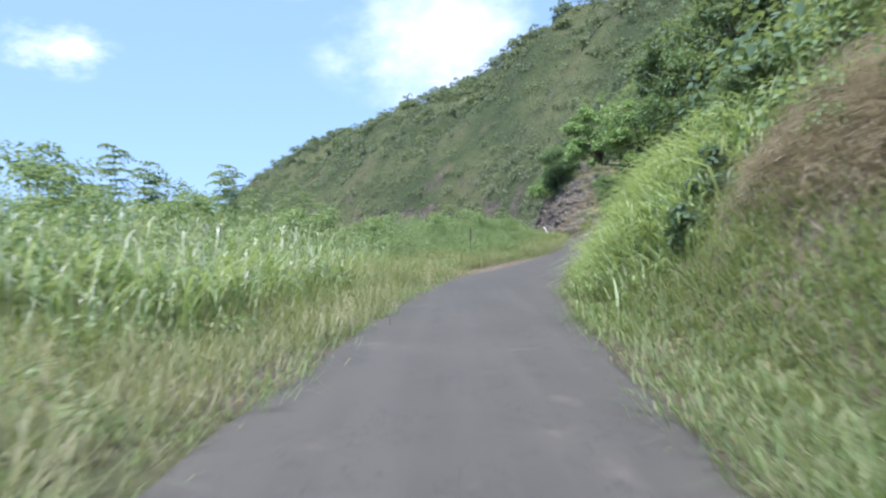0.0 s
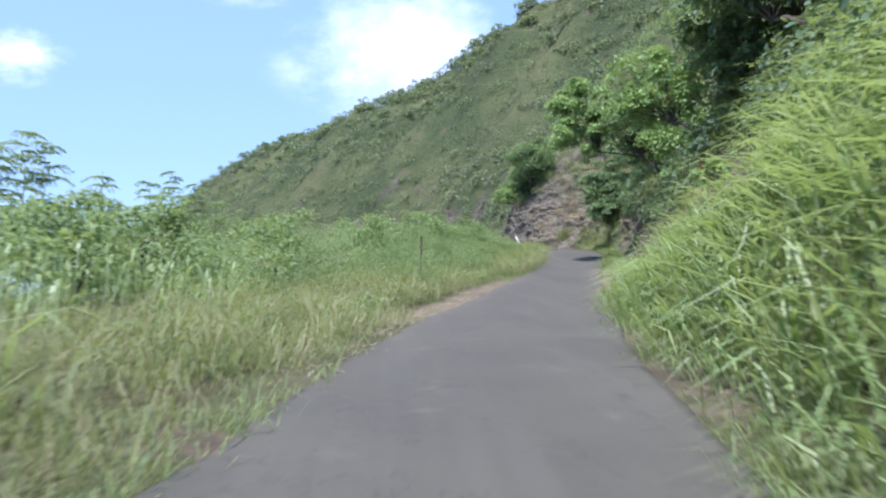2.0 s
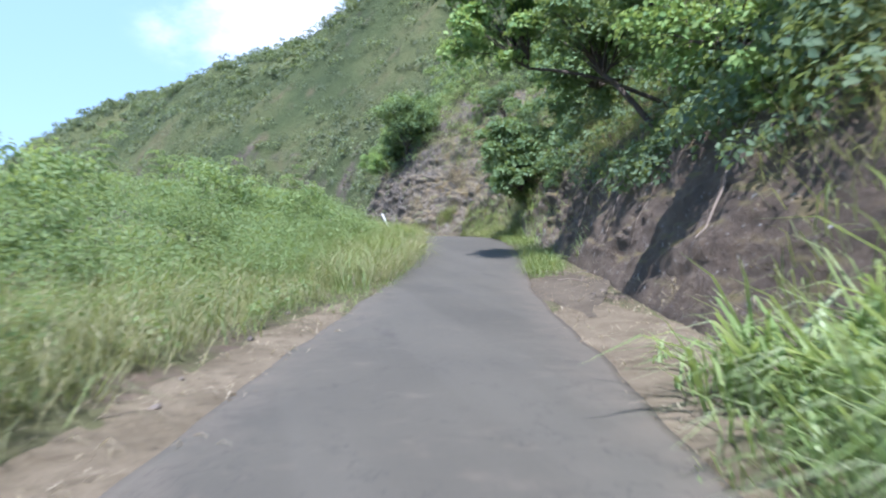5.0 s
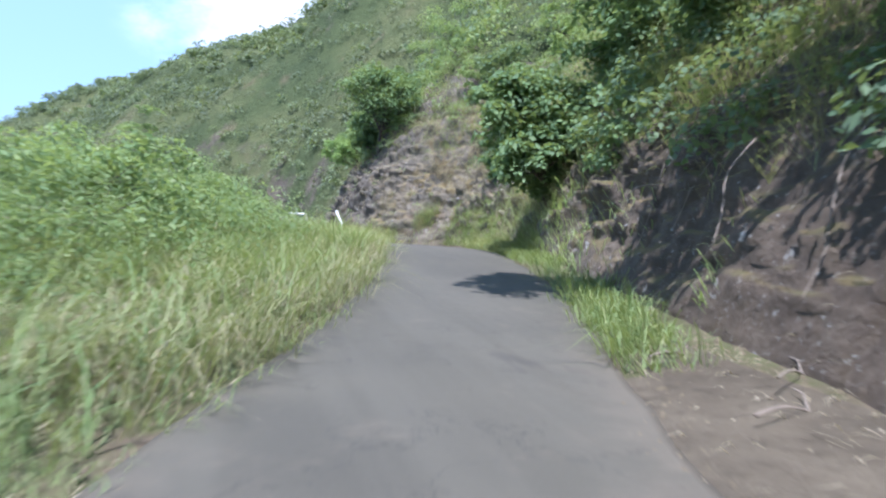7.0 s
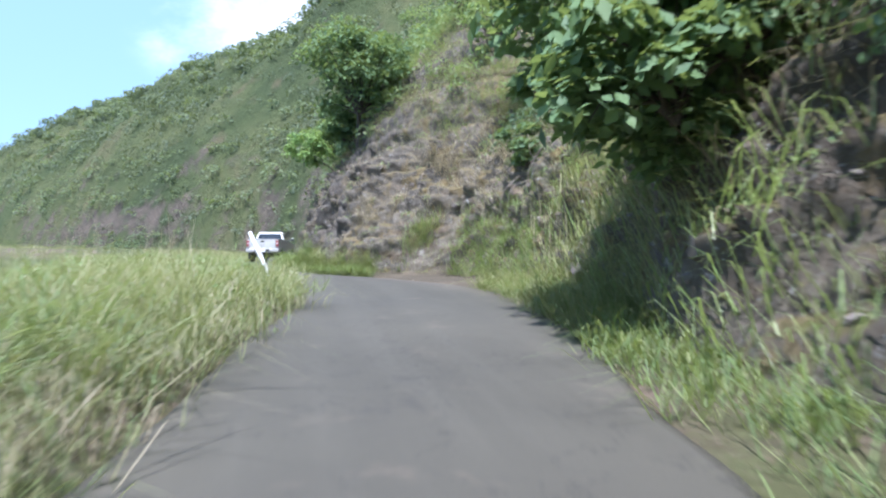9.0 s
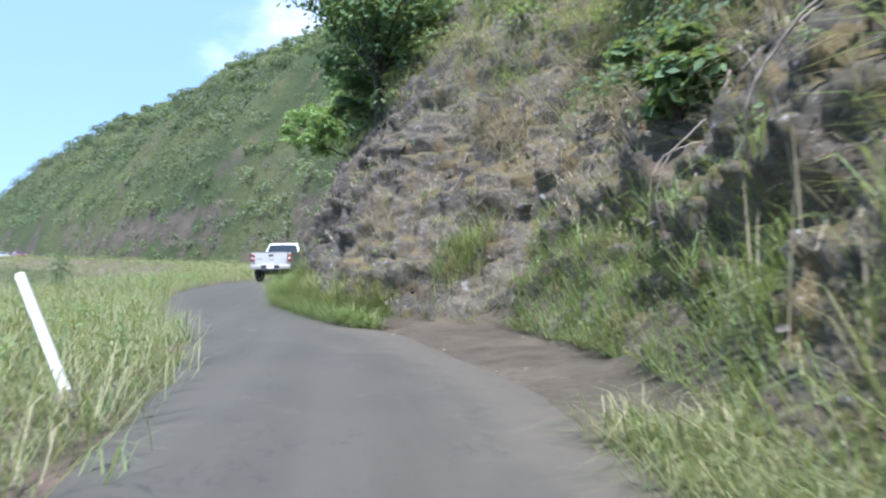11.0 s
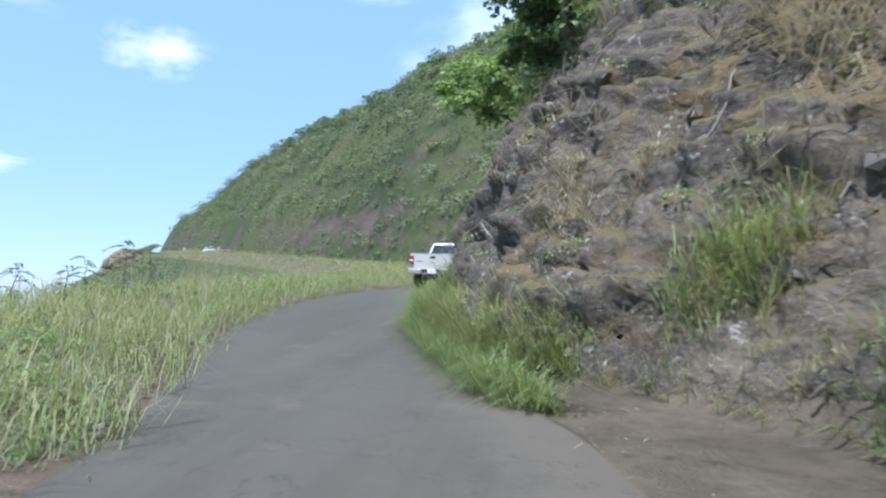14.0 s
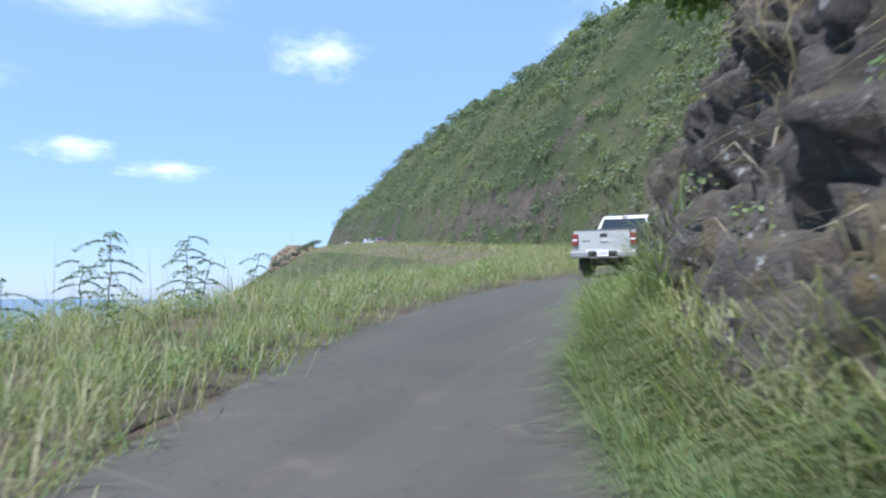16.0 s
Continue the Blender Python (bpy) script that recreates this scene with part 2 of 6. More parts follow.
ASPHALT = asphalt()
DIRT = soil("tan_dirt", (0.098, 0.080, 0.050), (0.215, 0.180, 0.122))
PULLOUT_OR_SHADED = soil("grey_brown_or_shaded_dirt", (0.066, 0.055, 0.039), (0.140, 0.118, 0.083))
LITTER = soil("verge_soil", (0.075, 0.058, 0.042), (0.17, 0.13, 0.098), 0.8)
ROCK = rock()
STONE = stone_face()
SCRUB = slope_ground()
OCEAN = ocean()
CLOUD = cloud_stuff()
BARK = bark()
DEAD = plain("bleached_dead_wood", (0.22, 0.185, 0.145), 0.85)
REED = leafy("tall_cane_grass_blade", [(0.14, 0.25, 0.05), (0.25, 0.38, 0.09), (0.38, 0.50, 0.19), (0.62, 0.66, 0.44)], 0.5, 0.42, spec=0.45)
# Pale colour paints the sun's glint on curled cane; also serves bleached tussocks.
GLINT_OR_PALE_REED = leafy("sun_glint_or_pale_cane", [(0.36, 0.42, 0.20), (0.52, 0.56, 0.34), (0.66, 0.67, 0.50)], 0.45, 0.42, spec=0.45)
GREEN = leafy("verge_grass_blade", [(0.075, 0.15, 0.033), (0.14, 0.23, 0.05), (0.23, 0.30, 0.085), (0.34, 0.34, 0.15)], 0.4)
STRAW = leafy("dry_grass_blade", [(0.15, 0.19, 0.055), (0.25, 0.27, 0.095), (0.36, 0.34, 0.15), (0.46, 0.41, 0.23)], 0.4)
WITHER = leafy("withered_grass_blade", [(0.28, 0.225, 0.13), (0.41, 0.345, 0.21), (0.56, 0.49, 0.35)], 0.32, 0.8, glow=(0.42, 0.37, 0.18))
BUSH = leafy("soft_bush_leaf", [(0.085, 0.16, 0.045), (0.15, 0.26, 0.07), (0.24, 0.35, 0.11), (0.36, 0.42, 0.19)], 0.52)
BRIGHT = leafy("bright_broad_leaf", [(0.07, 0.17, 0.035), (0.14, 0.29, 0.055), (0.25, 0.41, 0.09), (0.36, 0.48, 0.15)], 0.45, 0.55)
DEEP = leafy("dark_broad_leaf", [(0.034, 0.082, 0.030), (0.064, 0.135, 0.045), (0.105, 0.18, 0.068), (0.15, 0.225, 0.105)], 0.42, 0.6)
FARLEAF = leafy("hillside_scrub_leaf", [(0.026, 0.046, 0.022), (0.048, 0.074, 0.030), (0.082, 0.105, 0.042), (0.125, 0.125, 0.066)], 0.22, 0.8, 0.7, 0.05)
# Lighter than the hillside leaf: sun on the skyline trees is put into this green.
RIDGE = leafy("ridge_tree_leaf", [(0.05, 0.08, 0.035), (0.092, 0.138, 0.055), (0.148, 0.195, 0.08), (0.205, 0.235, 0.12)], 0.4, 0.7, 0.5, 0.1)
RUST = leafy("dead_red_brown_leaf", [(0.16, 0.05, 0.025), (0.28, 0.10, 0.05), (0.36, 0.17, 0.09)], 0.35, 0.7)
BROAD = leafy("broad_leaf", [(0.04, 0.10, 0.028), (0.075, 0.16, 0.04), (0.125, 0.225, 0.06), (0.19, 0.29, 0.10)], 0.4, 0.55)
FEATHER = leafy("feathery_leaflet", [(0.13, 0.23, 0.09), (0.23, 0.34, 0.14), (0.33, 0.42, 0.21)], 0.55, 0.6)
FROND = leafy("flat_frond_leaflet", [(0.075, 0.135, 0.075), (0.12, 0.19, 0.11), (0.18, 0.25, 0.16)], 0.4, 0.5)
PAINT = plain("white_marker_paint", (0.80, 0.80, 0.77), 0.5)


# ---- mesh tools ----
def mesh_from(name, verts, faces):
    """A mesh from arrays: faces is a list of (m, k) index arrays."""
    me = bpy.data.meshes.new(name)
    verts = np.asarray(verts, np.float32)
    me.vertices.add(len(verts))
    me.vertices.foreach_set("co", verts.ravel())
    loops = np.concatenate([np.asarray(f, np.int32).ravel() for f in faces])
    sizes = np.concatenate([np.full(len(f), np.shape(f)[1], np.int32) for f in faces])
    me.loops.add(len(loops))
    me.loops.foreach_set("vertex_index", loops)
    me.polygons.add(len(sizes))
    me.polygons.foreach_set("loop_start", np.r_[0, np.cumsum(sizes)[:-1]].astype(np.int32))
    me.update(calc_edges=True)
    return me


def put(name, me, material, parent=None, smooth=False, label="", category="", group="", kind=""):
    ob = new(name, me)
    if material and not me.materials:
        me.materials.append(material)
    if smooth:
        me.polygons.foreach_set("use_smooth", np.ones(len(me.polygons), bool))
    if parent:
        ob.parent = parent
    return tagged(ob, label, category, group, kind)


def part(name, bm, material, parent, label=""):
    me = bpy.data.meshes.new(name)
    bm.to_mesh(me)
    bm.free()
    return put(name, me, material, parent, label=label)


def hash_at(i, j, k):
    return np.mod(np.sin(i * 127.1 + j * 311.7 + k * 74.7) * 43758.5453, 1.0)


def value_noise(p):
    """Smooth noise in 0..1 at points (n, 3)."""
    p = np.asarray(p, float)
    c = np.floor(p)
    f = p - c
    f = f * f * (3 - 2 * f)
    total = 0.0
    for a in (0, 1):
        for b in (0, 1):
            for d in (0, 1):
                w = (f[..., 0] if a else 1 - f[..., 0]) * (f[..., 1] if b else 1 - f[..., 1]) * (f[..., 2] if d else 1 - f[..., 2])
                total = total + w * hash_at(c[..., 0] + a, c[..., 1] + b, c[..., 2] + d)
    return total


def fractal(p, octaves=4, gain=0.5):
    p, amount, total, norm = np.asarray(p, float), 1.0, 0.0, 0.0
    for n in range(octaves):
        total = total + amount * value_noise(p + 17.3 * n)
        norm += amount
        p, amount = p * 2.03, amount * gain
    return total / norm


def blocks(p):
    """Cellular noise: a random value for each block and the distance to its joint."""
    c = np.floor(p)
    best, second, value = np.full(len(p), 9.0), np.full(len(p), 9.0), np.zeros(len(p))
    for a in (-1, 0, 1):
        for b in (-1, 0, 1):
            for d in (-1, 0, 1):
                q = c + [a, b, d]
                h = hash_at(q[:, 0], q[:, 1], q[:, 2])
                seed = q + np.stack([h, hash_at(q[:, 1] + 5, q[:, 2], q[:, 0]), hash_at(q[:, 2] + 9, q[:, 0], q[:, 1])], 1)
                r = np.linalg.norm(p - seed, axis=1)
                near = r < best
                second = np.where(near, best, np.minimum(second, r))
                value, best = np.where(near, h, value), np.where(near, r, best)
    return value, second - best


def grid_faces(rows, cols):
    a = (np.arange(rows - 1)[:, None] * cols + np.arange(cols - 1)[None]).ravel()
    return np.stack([a, a + 1, a + cols + 1, a + cols], 1)


def tube(points, radii, sides=6):
    """Verts and faces of a tapering tube along points."""
    pts = np.asarray(points, float)
    tang = np.gradient(pts, axis=0)
    tang /= np.linalg.norm(tang, axis=1, keepdims=True) + 1e-9
    ref = np.where(np.abs(tang[:, 2:3]) < 0.9, np.array([[0, 0, 1.0]]), np.array([[1.0, 0, 0]]))
    u = np.cross(tang, ref)
    u /= np.linalg.norm(u, axis=1, keepdims=True) + 1e-9
    v = np.cross(tang, u)
    a = np.linspace(0, 2 * np.pi, sides, endpoint=False)
    ring = u[:, None] * np.cos(a)[None, :, None] + v[:, None] * np.sin(a)[None, :, None]
    verts = (pts[:, None] + ring * np.asarray(radii, float)[:, None, None]).reshape(-1, 3)
    n = len(pts)
    i = np.arange(n - 1)[:, None] * sides
    j = np.arange(sides)[None]
    k = (j + 1) % sides
    return verts, np.stack([i + j, i + k, i + k + sides, i + j + sides], -1).reshape(-1, 4)


def join_tubes(list_of_tubes):
    verts, faces, at = [], [], 0
    for v, f in list_of_tubes:
        verts.append(v)
        faces.append(f + at)
        at += len(v)
    return np.concatenate(verts), np.concatenate(faces)


def blades(name, root, length, width, lean, heading, droop, material, **tags):
    """Arching grass blades from arrays: each rises, bends over along its heading and ends in a point."""
    n = len(root)
    side = np.stack([-np.sin(heading), np.cos(heading), np.zeros(n)], 1)
    out = np.stack([np.cos(heading), np.sin(heading), np.zeros(n)], 1)
    fine = length.mean() < 0.8 and width.mean() < 0.03
    steps = (0.0, 0.6, 1.0) if fine else (0.0, 0.42, 0.76, 1.0)
    wide = (0.8, 0.9) if fine else (0.7, 1.0, 0.62)
    m = 2 * len(steps) - 1
    verts = np.empty((n, m, 3))
    for k, t in enumerate(steps):
        reach = (lean * t + 0.8 * droop * t ** 2.5) * length
        rise = length * (t - 0.68 * droop * t ** 2.9)
        mid = root + out * reach[:, None] + np.array([0, 0, 1.0]) * rise[:, None]
        if k == len(steps) - 1:
            verts[:, m - 1] = mid
        else:
            w = (width * wide[k] / 2)[:, None]
            verts[:, 2 * k], verts[:, 2 * k + 1] = mid - side * w, mid + side * w
    i = np.arange(n)[:, None] * m
    quads = np.concatenate([i + [2 * k, 2 * k + 1, 2 * k + 3, 2 * k + 2] for k in range(len(steps) - 2)])
    tris = i + [m - 3, m - 2, m - 1]
    return put(name, mesh_from(name, verts.reshape(-1, 3), [quads, tris]), material, **tags)


def hooked_blades(name, root, length, width, lean, heading, share, turn, material, **tags):
    """Cane leaves from arrays: upright, then curled over in a hook that takes a share of their length."""
    n = len(root)
    side = np.stack([-np.sin(heading), np.cos(heading), np.zeros(n)], 1)
    out = np.stack([np.cos(heading), np.sin(heading), np.zeros(n)], 1)
    stalk, r = length * (1 - share), length * share / turn
    verts = np.empty((n, 13, 3))
    for k, w in enumerate((0.16, 0.2, 0.55, 1.1, 1.15, 0.8)):
        a = turn * max(k - 2, 0) / 4
        up = stalk * min(k / 2, 1.0)
        mid = root + out * (lean * up + r * (1 - np.cos(a)))[:, None] + np.array([0, 0, 1.0]) * (up + r * np.sin(a))[:, None]
        verts[:, 2 * k], verts[:, 2 * k + 1] = mid - side * (width * w / 2)[:, None], mid + side * (width * w / 2)[:, None]
    verts[:, 12] = root + out * (lean * stalk + r * (1 - np.cos(turn)))[:, None] + np.array([0, 0, 1.0]) * (stalk + r * np.sin(turn))[:, None]
    i = np.arange(n)[:, None] * 13
    quads = np.concatenate([i + [2 * k, 2 * k + 1, 2 * k + 3, 2 * k + 2] for k in range(5)])
    return put(name, mesh_from(name, verts.reshape(-1, 3), [quads, i + [10, 11, 12]]), material, **tags)


def leaf_mesh(name, centre, size, normal, rng, slim=0.55):
    """Kite-shaped leaves folded a little along their rib."""
    n = len(centre)
    a = rng.normal(size=(n, 3))
    along = a - (a * normal).sum(1, keepdims=True) * normal
    along /= np.linalg.norm(along, axis=1, keepdims=True) + 1e-9
    across = np.cross(normal, along)
    s = size[:, None]
    v = np.stack([centre - along * s * 0.5, centre + across * s * slim * 0.5 + normal * s * 0.08 - along * s * 0.05,
                  centre + along * s * 0.5, centre - across * s * slim * 0.5 + normal * s * 0.08 - along * s * 0.05], 1)
    i = np.arange(n)[:, None] * 4
    return mesh_from(name, v.reshape(-1, 3), [i + [0, 1, 2], i + [0, 2, 3]])


def unit(v):
    return v / (np.linalg.norm(v, axis=-1, keepdims=True) + 1e-9)


# ---- the line of the road ----
LINE = [  # y, x, z of the road's middle
    (-60, -3.0, -6.0), (-30, -1.6, -3.0), (-10, -0.6, -1.0), (0, -0.17, 0.05), (6.6, 0.12, 0.67), (12.5, 0.54, 1.2), (17.7, 1.08, 1.77),
    (22.9, 2.0, 2.27), (27, 2.95, 2.6), (32.5, 4.3, 3.1), (38.1, 5.68, 3.6), (42.3, 6.87, 4.06), (46.8, 8.25, 4.64), (52.5, 9.9, 5.5),
    (58.35, 11.1, 6.4), (61.6, 11.74, 6.75), (65.75, 12.24, 7.1), (68.9, 12.25, 7.35), (72.0, 11.9, 7.6), (75.8, 11.1, 7.82), (80, 9.8, 8.15),
    (84, 8.9, 8.5), (88, 8.4, 8.85), (93, 8.2, 9.25), (97, 8.6, 9.6), (102, 9.6, 10.0), (108, 10.3, 10.5), (116, 9.5, 11.2), (130, 5, 12.4),
    (145, -3, 13.7), (162, -15.5, 15.2), (195, -37, 17.8), (226, -59, 19.7), (262, -83, 21.0), (300, -108, 22.0), (340, -134, 23.0)]
LINE = np.array(LINE, float)


def hermite(y, col):
    ys, v = LINE[:, 0], LINE[:, col]
    m = np.gradient(v, ys)
    i = np.clip(np.searchsorted(ys, y) - 1, 0, len(ys) - 2)
    h = ys[i + 1] - ys[i]
    t = (y - ys[i]) / h
    return ((2 * t ** 3 - 3 * t ** 2 + 1) * v[i] + (t ** 3 - 2 * t ** 2 + t) * h * m[i] + (3 * t ** 2 - 2 * t ** 3) * v[i + 1] + (t ** 3 - t ** 2) * h * m[i + 1])


DENSE = np.arange(-60, 340.01, 0.25)
DX, DZ = hermite(DENSE, 1), hermite(DENSE, 2)
DX = np.convolve(np.pad(DX, 8, "reflect", reflect_type="odd"), np.ones(17) / 17, "valid")
DZ = np.convolve(np.pad(DZ, 20, "reflect", reflect_type="odd"), np.ones(41) / 41, "valid")
WIDE = np.convolve(np.pad(np.gradient(DX, 0.25), 40, "edge"), np.ones(81) / 81, "valid")


def road_at(y, d):
    """World x, y and road height for a place along the road and a distance to its right."""
    x, z, k = np.interp(y, DENSE, DX), np.interp(y, DENSE, DZ), np.interp(y, DENSE, WIDE)
    q = np.sqrt(1 + k * k)
    return x + d / q, y - d * k / q, z


# foot of the bank, from the road's middle
FOOT = np.array([(-60, 3.0), (-10, 2.9), (0, 3.0), (5, 2.9), (10, 2.5), (15, 2.4), (28, 2.7), (34, 3.1), (40, 3.1), (46, 3.0), (51, 2.45), (57, 2.3), (62, 2.35),
                 (66, 2.35), (68, 2.7), (71, 3.2), (73, 3.4), (74.5, 3.45), (75.3, 3.2), (76, 2.75), (76.8, 2.4), (77.5, 2.1), (78.5, 1.72), (80, 1.52), (83, 1.6), (87, 2.0), (92, 2.3), (97, 2.6),
                 (105, 3.0), (130, 4), (340, 4)])
KNOT = np.array([0, 0.3, 0.8, 1.5, 3, 6, 12, 25, 45, 70, 140])
BANKS = {  # heights over the foot at KNOT, for a grassy bank, a cut bank, a rock face, the far hillside
    "grass": np.array([0, 0.35, 1.0, 1.9, 3.6, 7, 13, 25, 42, 58, 76.0]),
    "cut": np.array([0, 0.6, 1.7, 3.0, 5.0, 8.5, 14.5, 27, 45, 62, 80.0]),
    "rock": np.array([0, 0.9, 2.4, 3.9, 6.4, 10.5, 17.5, 31, 48, 62, 80.0]),
    "far": np.array([0, 0.8, 2.0, 3.8, 7.6, 13.4, 22.4, 36.0, 49.5, 50.5, 34.0])}
ZONES = [("grass", -60), ("grass", 26), ("cut", 36), ("cut", 48), ("rock", 58), ("rock", 100), ("far", 125), ("far", 400)]


# how the far hillside swells and sinks along the road, at HILL_E metres behind its foot
HILL_Y = np.array([112, 125, 145, 163, 181, 205, 225, 242, 258, 275, 295, 315, 338.0])
HILL_E = np.array([0, 10, 22, 33, 45.0])
HILL = np.array([[1, 1, 1, 1, 1], [1, 1, 1.04, 1.11, 1.02], [1, 1, 1.19, 1.25, 1.07], [1, 1, 0.9, 0.86, 1.07], [1, 1.04, 0.96, 0.82, 0.96], [1, 0.89, 0.84, 0.97, 0.98],
                 [1, 0.86, 0.69, 0.89, 0.92], [1, 0.7, 0.75, 0.85, 0.89], [1.23, 0.86, 0.91, 0.89, 0.9], [1.66, 1.12, 1.04, 0.98, 0.91], [2.5, 0.9, 0.65, 1, 1],
                 [2.8, 1.9, 0.6, 0.9, 1], [2.8, 2.2, 0.6, 0.95, 1]])


def hill(y, e):
    i = np.clip(np.searchsorted(HILL_Y, y) - 1, 0, len(HILL_Y) - 2)
    j = np.clip(np.searchsorted(HILL_E, e) - 1, 0, len(HILL_E) - 2)
    t = np.clip((y - HILL_Y[i]) / (HILL_Y[i + 1] - HILL_Y[i]), 0, 1)
    u = np.clip((e - HILL_E[j]) / (HILL_E[j + 1] - HILL_E[j]), 0, 1)
    return HILL[i, j] * (1 - t) * (1 - u) + HILL[i + 1, j] * t * (1 - u) + HILL[i, j + 1] * (1 - t) * u + HILL[i + 1, j + 1] * t * u


def bank(y, e):
    """Height of the bank above the road, e metres behind its foot."""
    ys = [z for _, z in ZONES]
    heights = np.stack([np.interp(e, KNOT, BANKS[k]) for k, _ in ZONES], 0)
    i = np.clip(np.searchsorted(ys, y) - 1, 0, len(ys) - 2)
    t = np.clip((y - np.take(ys, i)) / (np.take(ys, i + 1) - np.take(ys, i)), 0, 1)
    n = np.arange(len(y))
    h = heights[i, n] * (1 - t) + heights[i + 1, n] * t
    end = np.interp(y, [255, 282, 305, 322, 338], [1.0, 0.86, 0.62, 0.38, 0.1])
    return h * end * hill(y, e)


DROP = np.array([(0, 0), (0.5, 0.03), (1.5, 0.08), (3, 0.12), (5, 0.0), (8, -1.4), (14, -5), (30, -17), (60, -45)])
FLAT = np.array([(0, 0), (0.5, 0.03), (1.5, 0.10), (3, 0.3), (6, 0.6), (10, 0.2), (18, -3), (32, -14), (60, -40)])


def ground_at(y, d):
    """World points on the ground for arrays of y along the road and d to its right."""
    y, d = np.broadcast_arrays(np.asarray(y, float), np.asarray(d, float))
    shape = y.shape
    y, d = y.ravel(), d.ravel()
    gx, gy, gz = road_at(y, d)
    foot = np.interp(y, FOOT[:, 0], FOOT[:, 1])
    u = np.maximum(-d - 2.1, 0)
    w = np.interp(y, [52, 62], [0, 1])
    left = np.interp(u, DROP[:, 0], DROP[:, 1]) * w + np.interp(u, FLAT[:, 0], FLAT[:, 1]) * (1 - w)
    right = bank(y, np.maximum(d - foot, 0)) + 0.1 * np.clip((d - 2.0) / np.maximum(foot - 2.0, 0.2), 0, 1)
    z = gz - 0.02 + np.where(d < 0, left, right)
    p = np.stack([gx, gy, z], 1)
    rough = np.clip((np.abs(d) - 2.1) / 1.5, 0, 1)
    p[:, 2] += rough * 0.18 * (fractal(p * 0.9, 3) - 0.5)
    return p.reshape(*shape, 3)


def bank_at(y, e):
    """World points on the bank, e metres behind its foot, with its ledges and hollows."""
    y, e = np.broadcast_arrays(np.asarray(y, float), np.asarray(e, float))
    shape = y.shape
    y, e = y.ravel(), e.ravel()
    foot = np.interp(y, FOOT[:, 0], FOOT[:, 1])
    p = ground_at(y, foot + e)
    stony = np.interp(y, [20, 34, 50, 60, 104, 120], [0.15, 0.4, 0.52, 1, 1, 0.3]) * np.interp(e, [0, 0.3, 4, 12], [0.15, 1, 1, 0.6])
    q = p.copy()
    q[:, 2] = q[:, 2] * 1.7 + 0.25 * q[:, 1]
    big = fractal(q * 0.45, 4) - 0.5
    ridge = 1 - 2 * np.abs(fractal(q * 1.3 + 40, 4, 0.55) - 0.5)
    q2 = p + 0.5 * np.stack([big, ridge - 0.75, big], 1)
    q2[:, 2] = q2[:, 2] + 0.3 * q2[:, 1]
    large, joint = blocks(q2 * np.array([0.8, 0.8, 1.5]))
    small, gap = blocks(q2 * np.array([2.3, 2.3, 3.6]) + 31)
    chip, nick = blocks(q2 * np.array([5.5, 5.5, 8.0]) + 77)
    hard = np.clip((stony - 0.3) / 0.5, 0, 1) * np.interp(e, [0, 0.4, 5, 9], [0.3, 1, 1, 0.25])
    off = stony * (1.05 * big + 0.38 * (ridge - 0.75))
    off = off + np.clip(stony, 0.25, 1) * 0.22 * (fractal(p * 3.6 + 11, 3, 0.6) - 0.5)
    off = off + hard * (0.22 * (large - 0.5) + 0.17 * (small - 0.5) + 0.07 * (chip - 0.5) - 0.12 * np.exp(-joint * 9) - 0.05 * np.exp(-gap * 7))
    layer = (p[:, 2] + 0.13 * p[:, 1] + 1.5 * big + 0.5 * (fractal(p * 1.9 + 51, 3) - 0.5)) / 1.15
    number = np.floor(layer)
    f = layer - number
    brow = np.where(f < 0.86, (f / 0.86) ** 1.7, (1 - f) / 0.14)
    off = off + hard * (0.25 + 0.75 * hash_at(number, 3.0, 8.0)) * 0.46 * (brow - 0.38)
    off = off + hard * (0.17 * (fractal(p * 7.5 + 3, 3, 0.65) - 0.5) + 0.14 * (fractal(q * np.array([2.2, 2.2, 5.0]) + 19, 3) - 0.5))
    far = np.interp(y, [100, 130], [0, 1])
    swell = (fractal(p * 0.06 + 7, 5, 0.55) - 0.5) * 12 * np.clip(e / 25, 0, 1) * far
    rib = 1 - 2 * np.abs(fractal(np.stack([y * 0.05 + e * 0.012, e * 0.012, 0 * e], 1) + 3.7, 4, 0.5) - 0.5)
    swell = swell + (rib - 0.78) * 11 * np.clip(e / 18, 0, 1) * far
    k = np.interp(y, DENSE, WIDE)
    s = 1 / np.sqrt(1 + k * k)
    p[:, 0] -= off * s * 0.85
    p[:, 1] += off * s * k * 0.85
    p[:, 2] += off * 0.45 + swell
    return p.reshape(*shape, 3)


# ---- large structure ----
def build_ground():
    ys = np.r_[np.arange(-60, -8, 2), np.arange(-8, 112, 0.5), np.arange(112, 340.1, 4)]
    rel = np.r_[-10, -9, -7.5, -6.2, -5.2, -4.4, -3.7, -3.1, -2.6, -2.2, -1.8, -1.2, 0, 1.2, 1.6, 2.0]
    foot = np.interp(ys, FOOT[:, 0], FOOT[:, 1])
    cols = [np.full(len(ys), r) for r in rel] + [2.0 + (foot - 2.0) * f for f in (0.5, 1.0)] + [foot + f for f in (0.4, 1.2)]
    d = np.stack(cols, 1)
    p = ground_at(np.repeat(ys[:, None], d.shape[1], 1), d)
    over = np.clip((d - foot[:, None]) / 0.4, 0, 3)
    p[..., 2] -= over * 0.8 + np.where(np.abs(d) < 1.3, 0.06, 0)
    put("ground", mesh_from("ground", p.reshape(-1, 3), [grid_faces(*d.shape)[:, ::-1]]), LITTER, smooth=True,
        label="verge of dusty brown soil beside the road", category="ground", kind="structure")


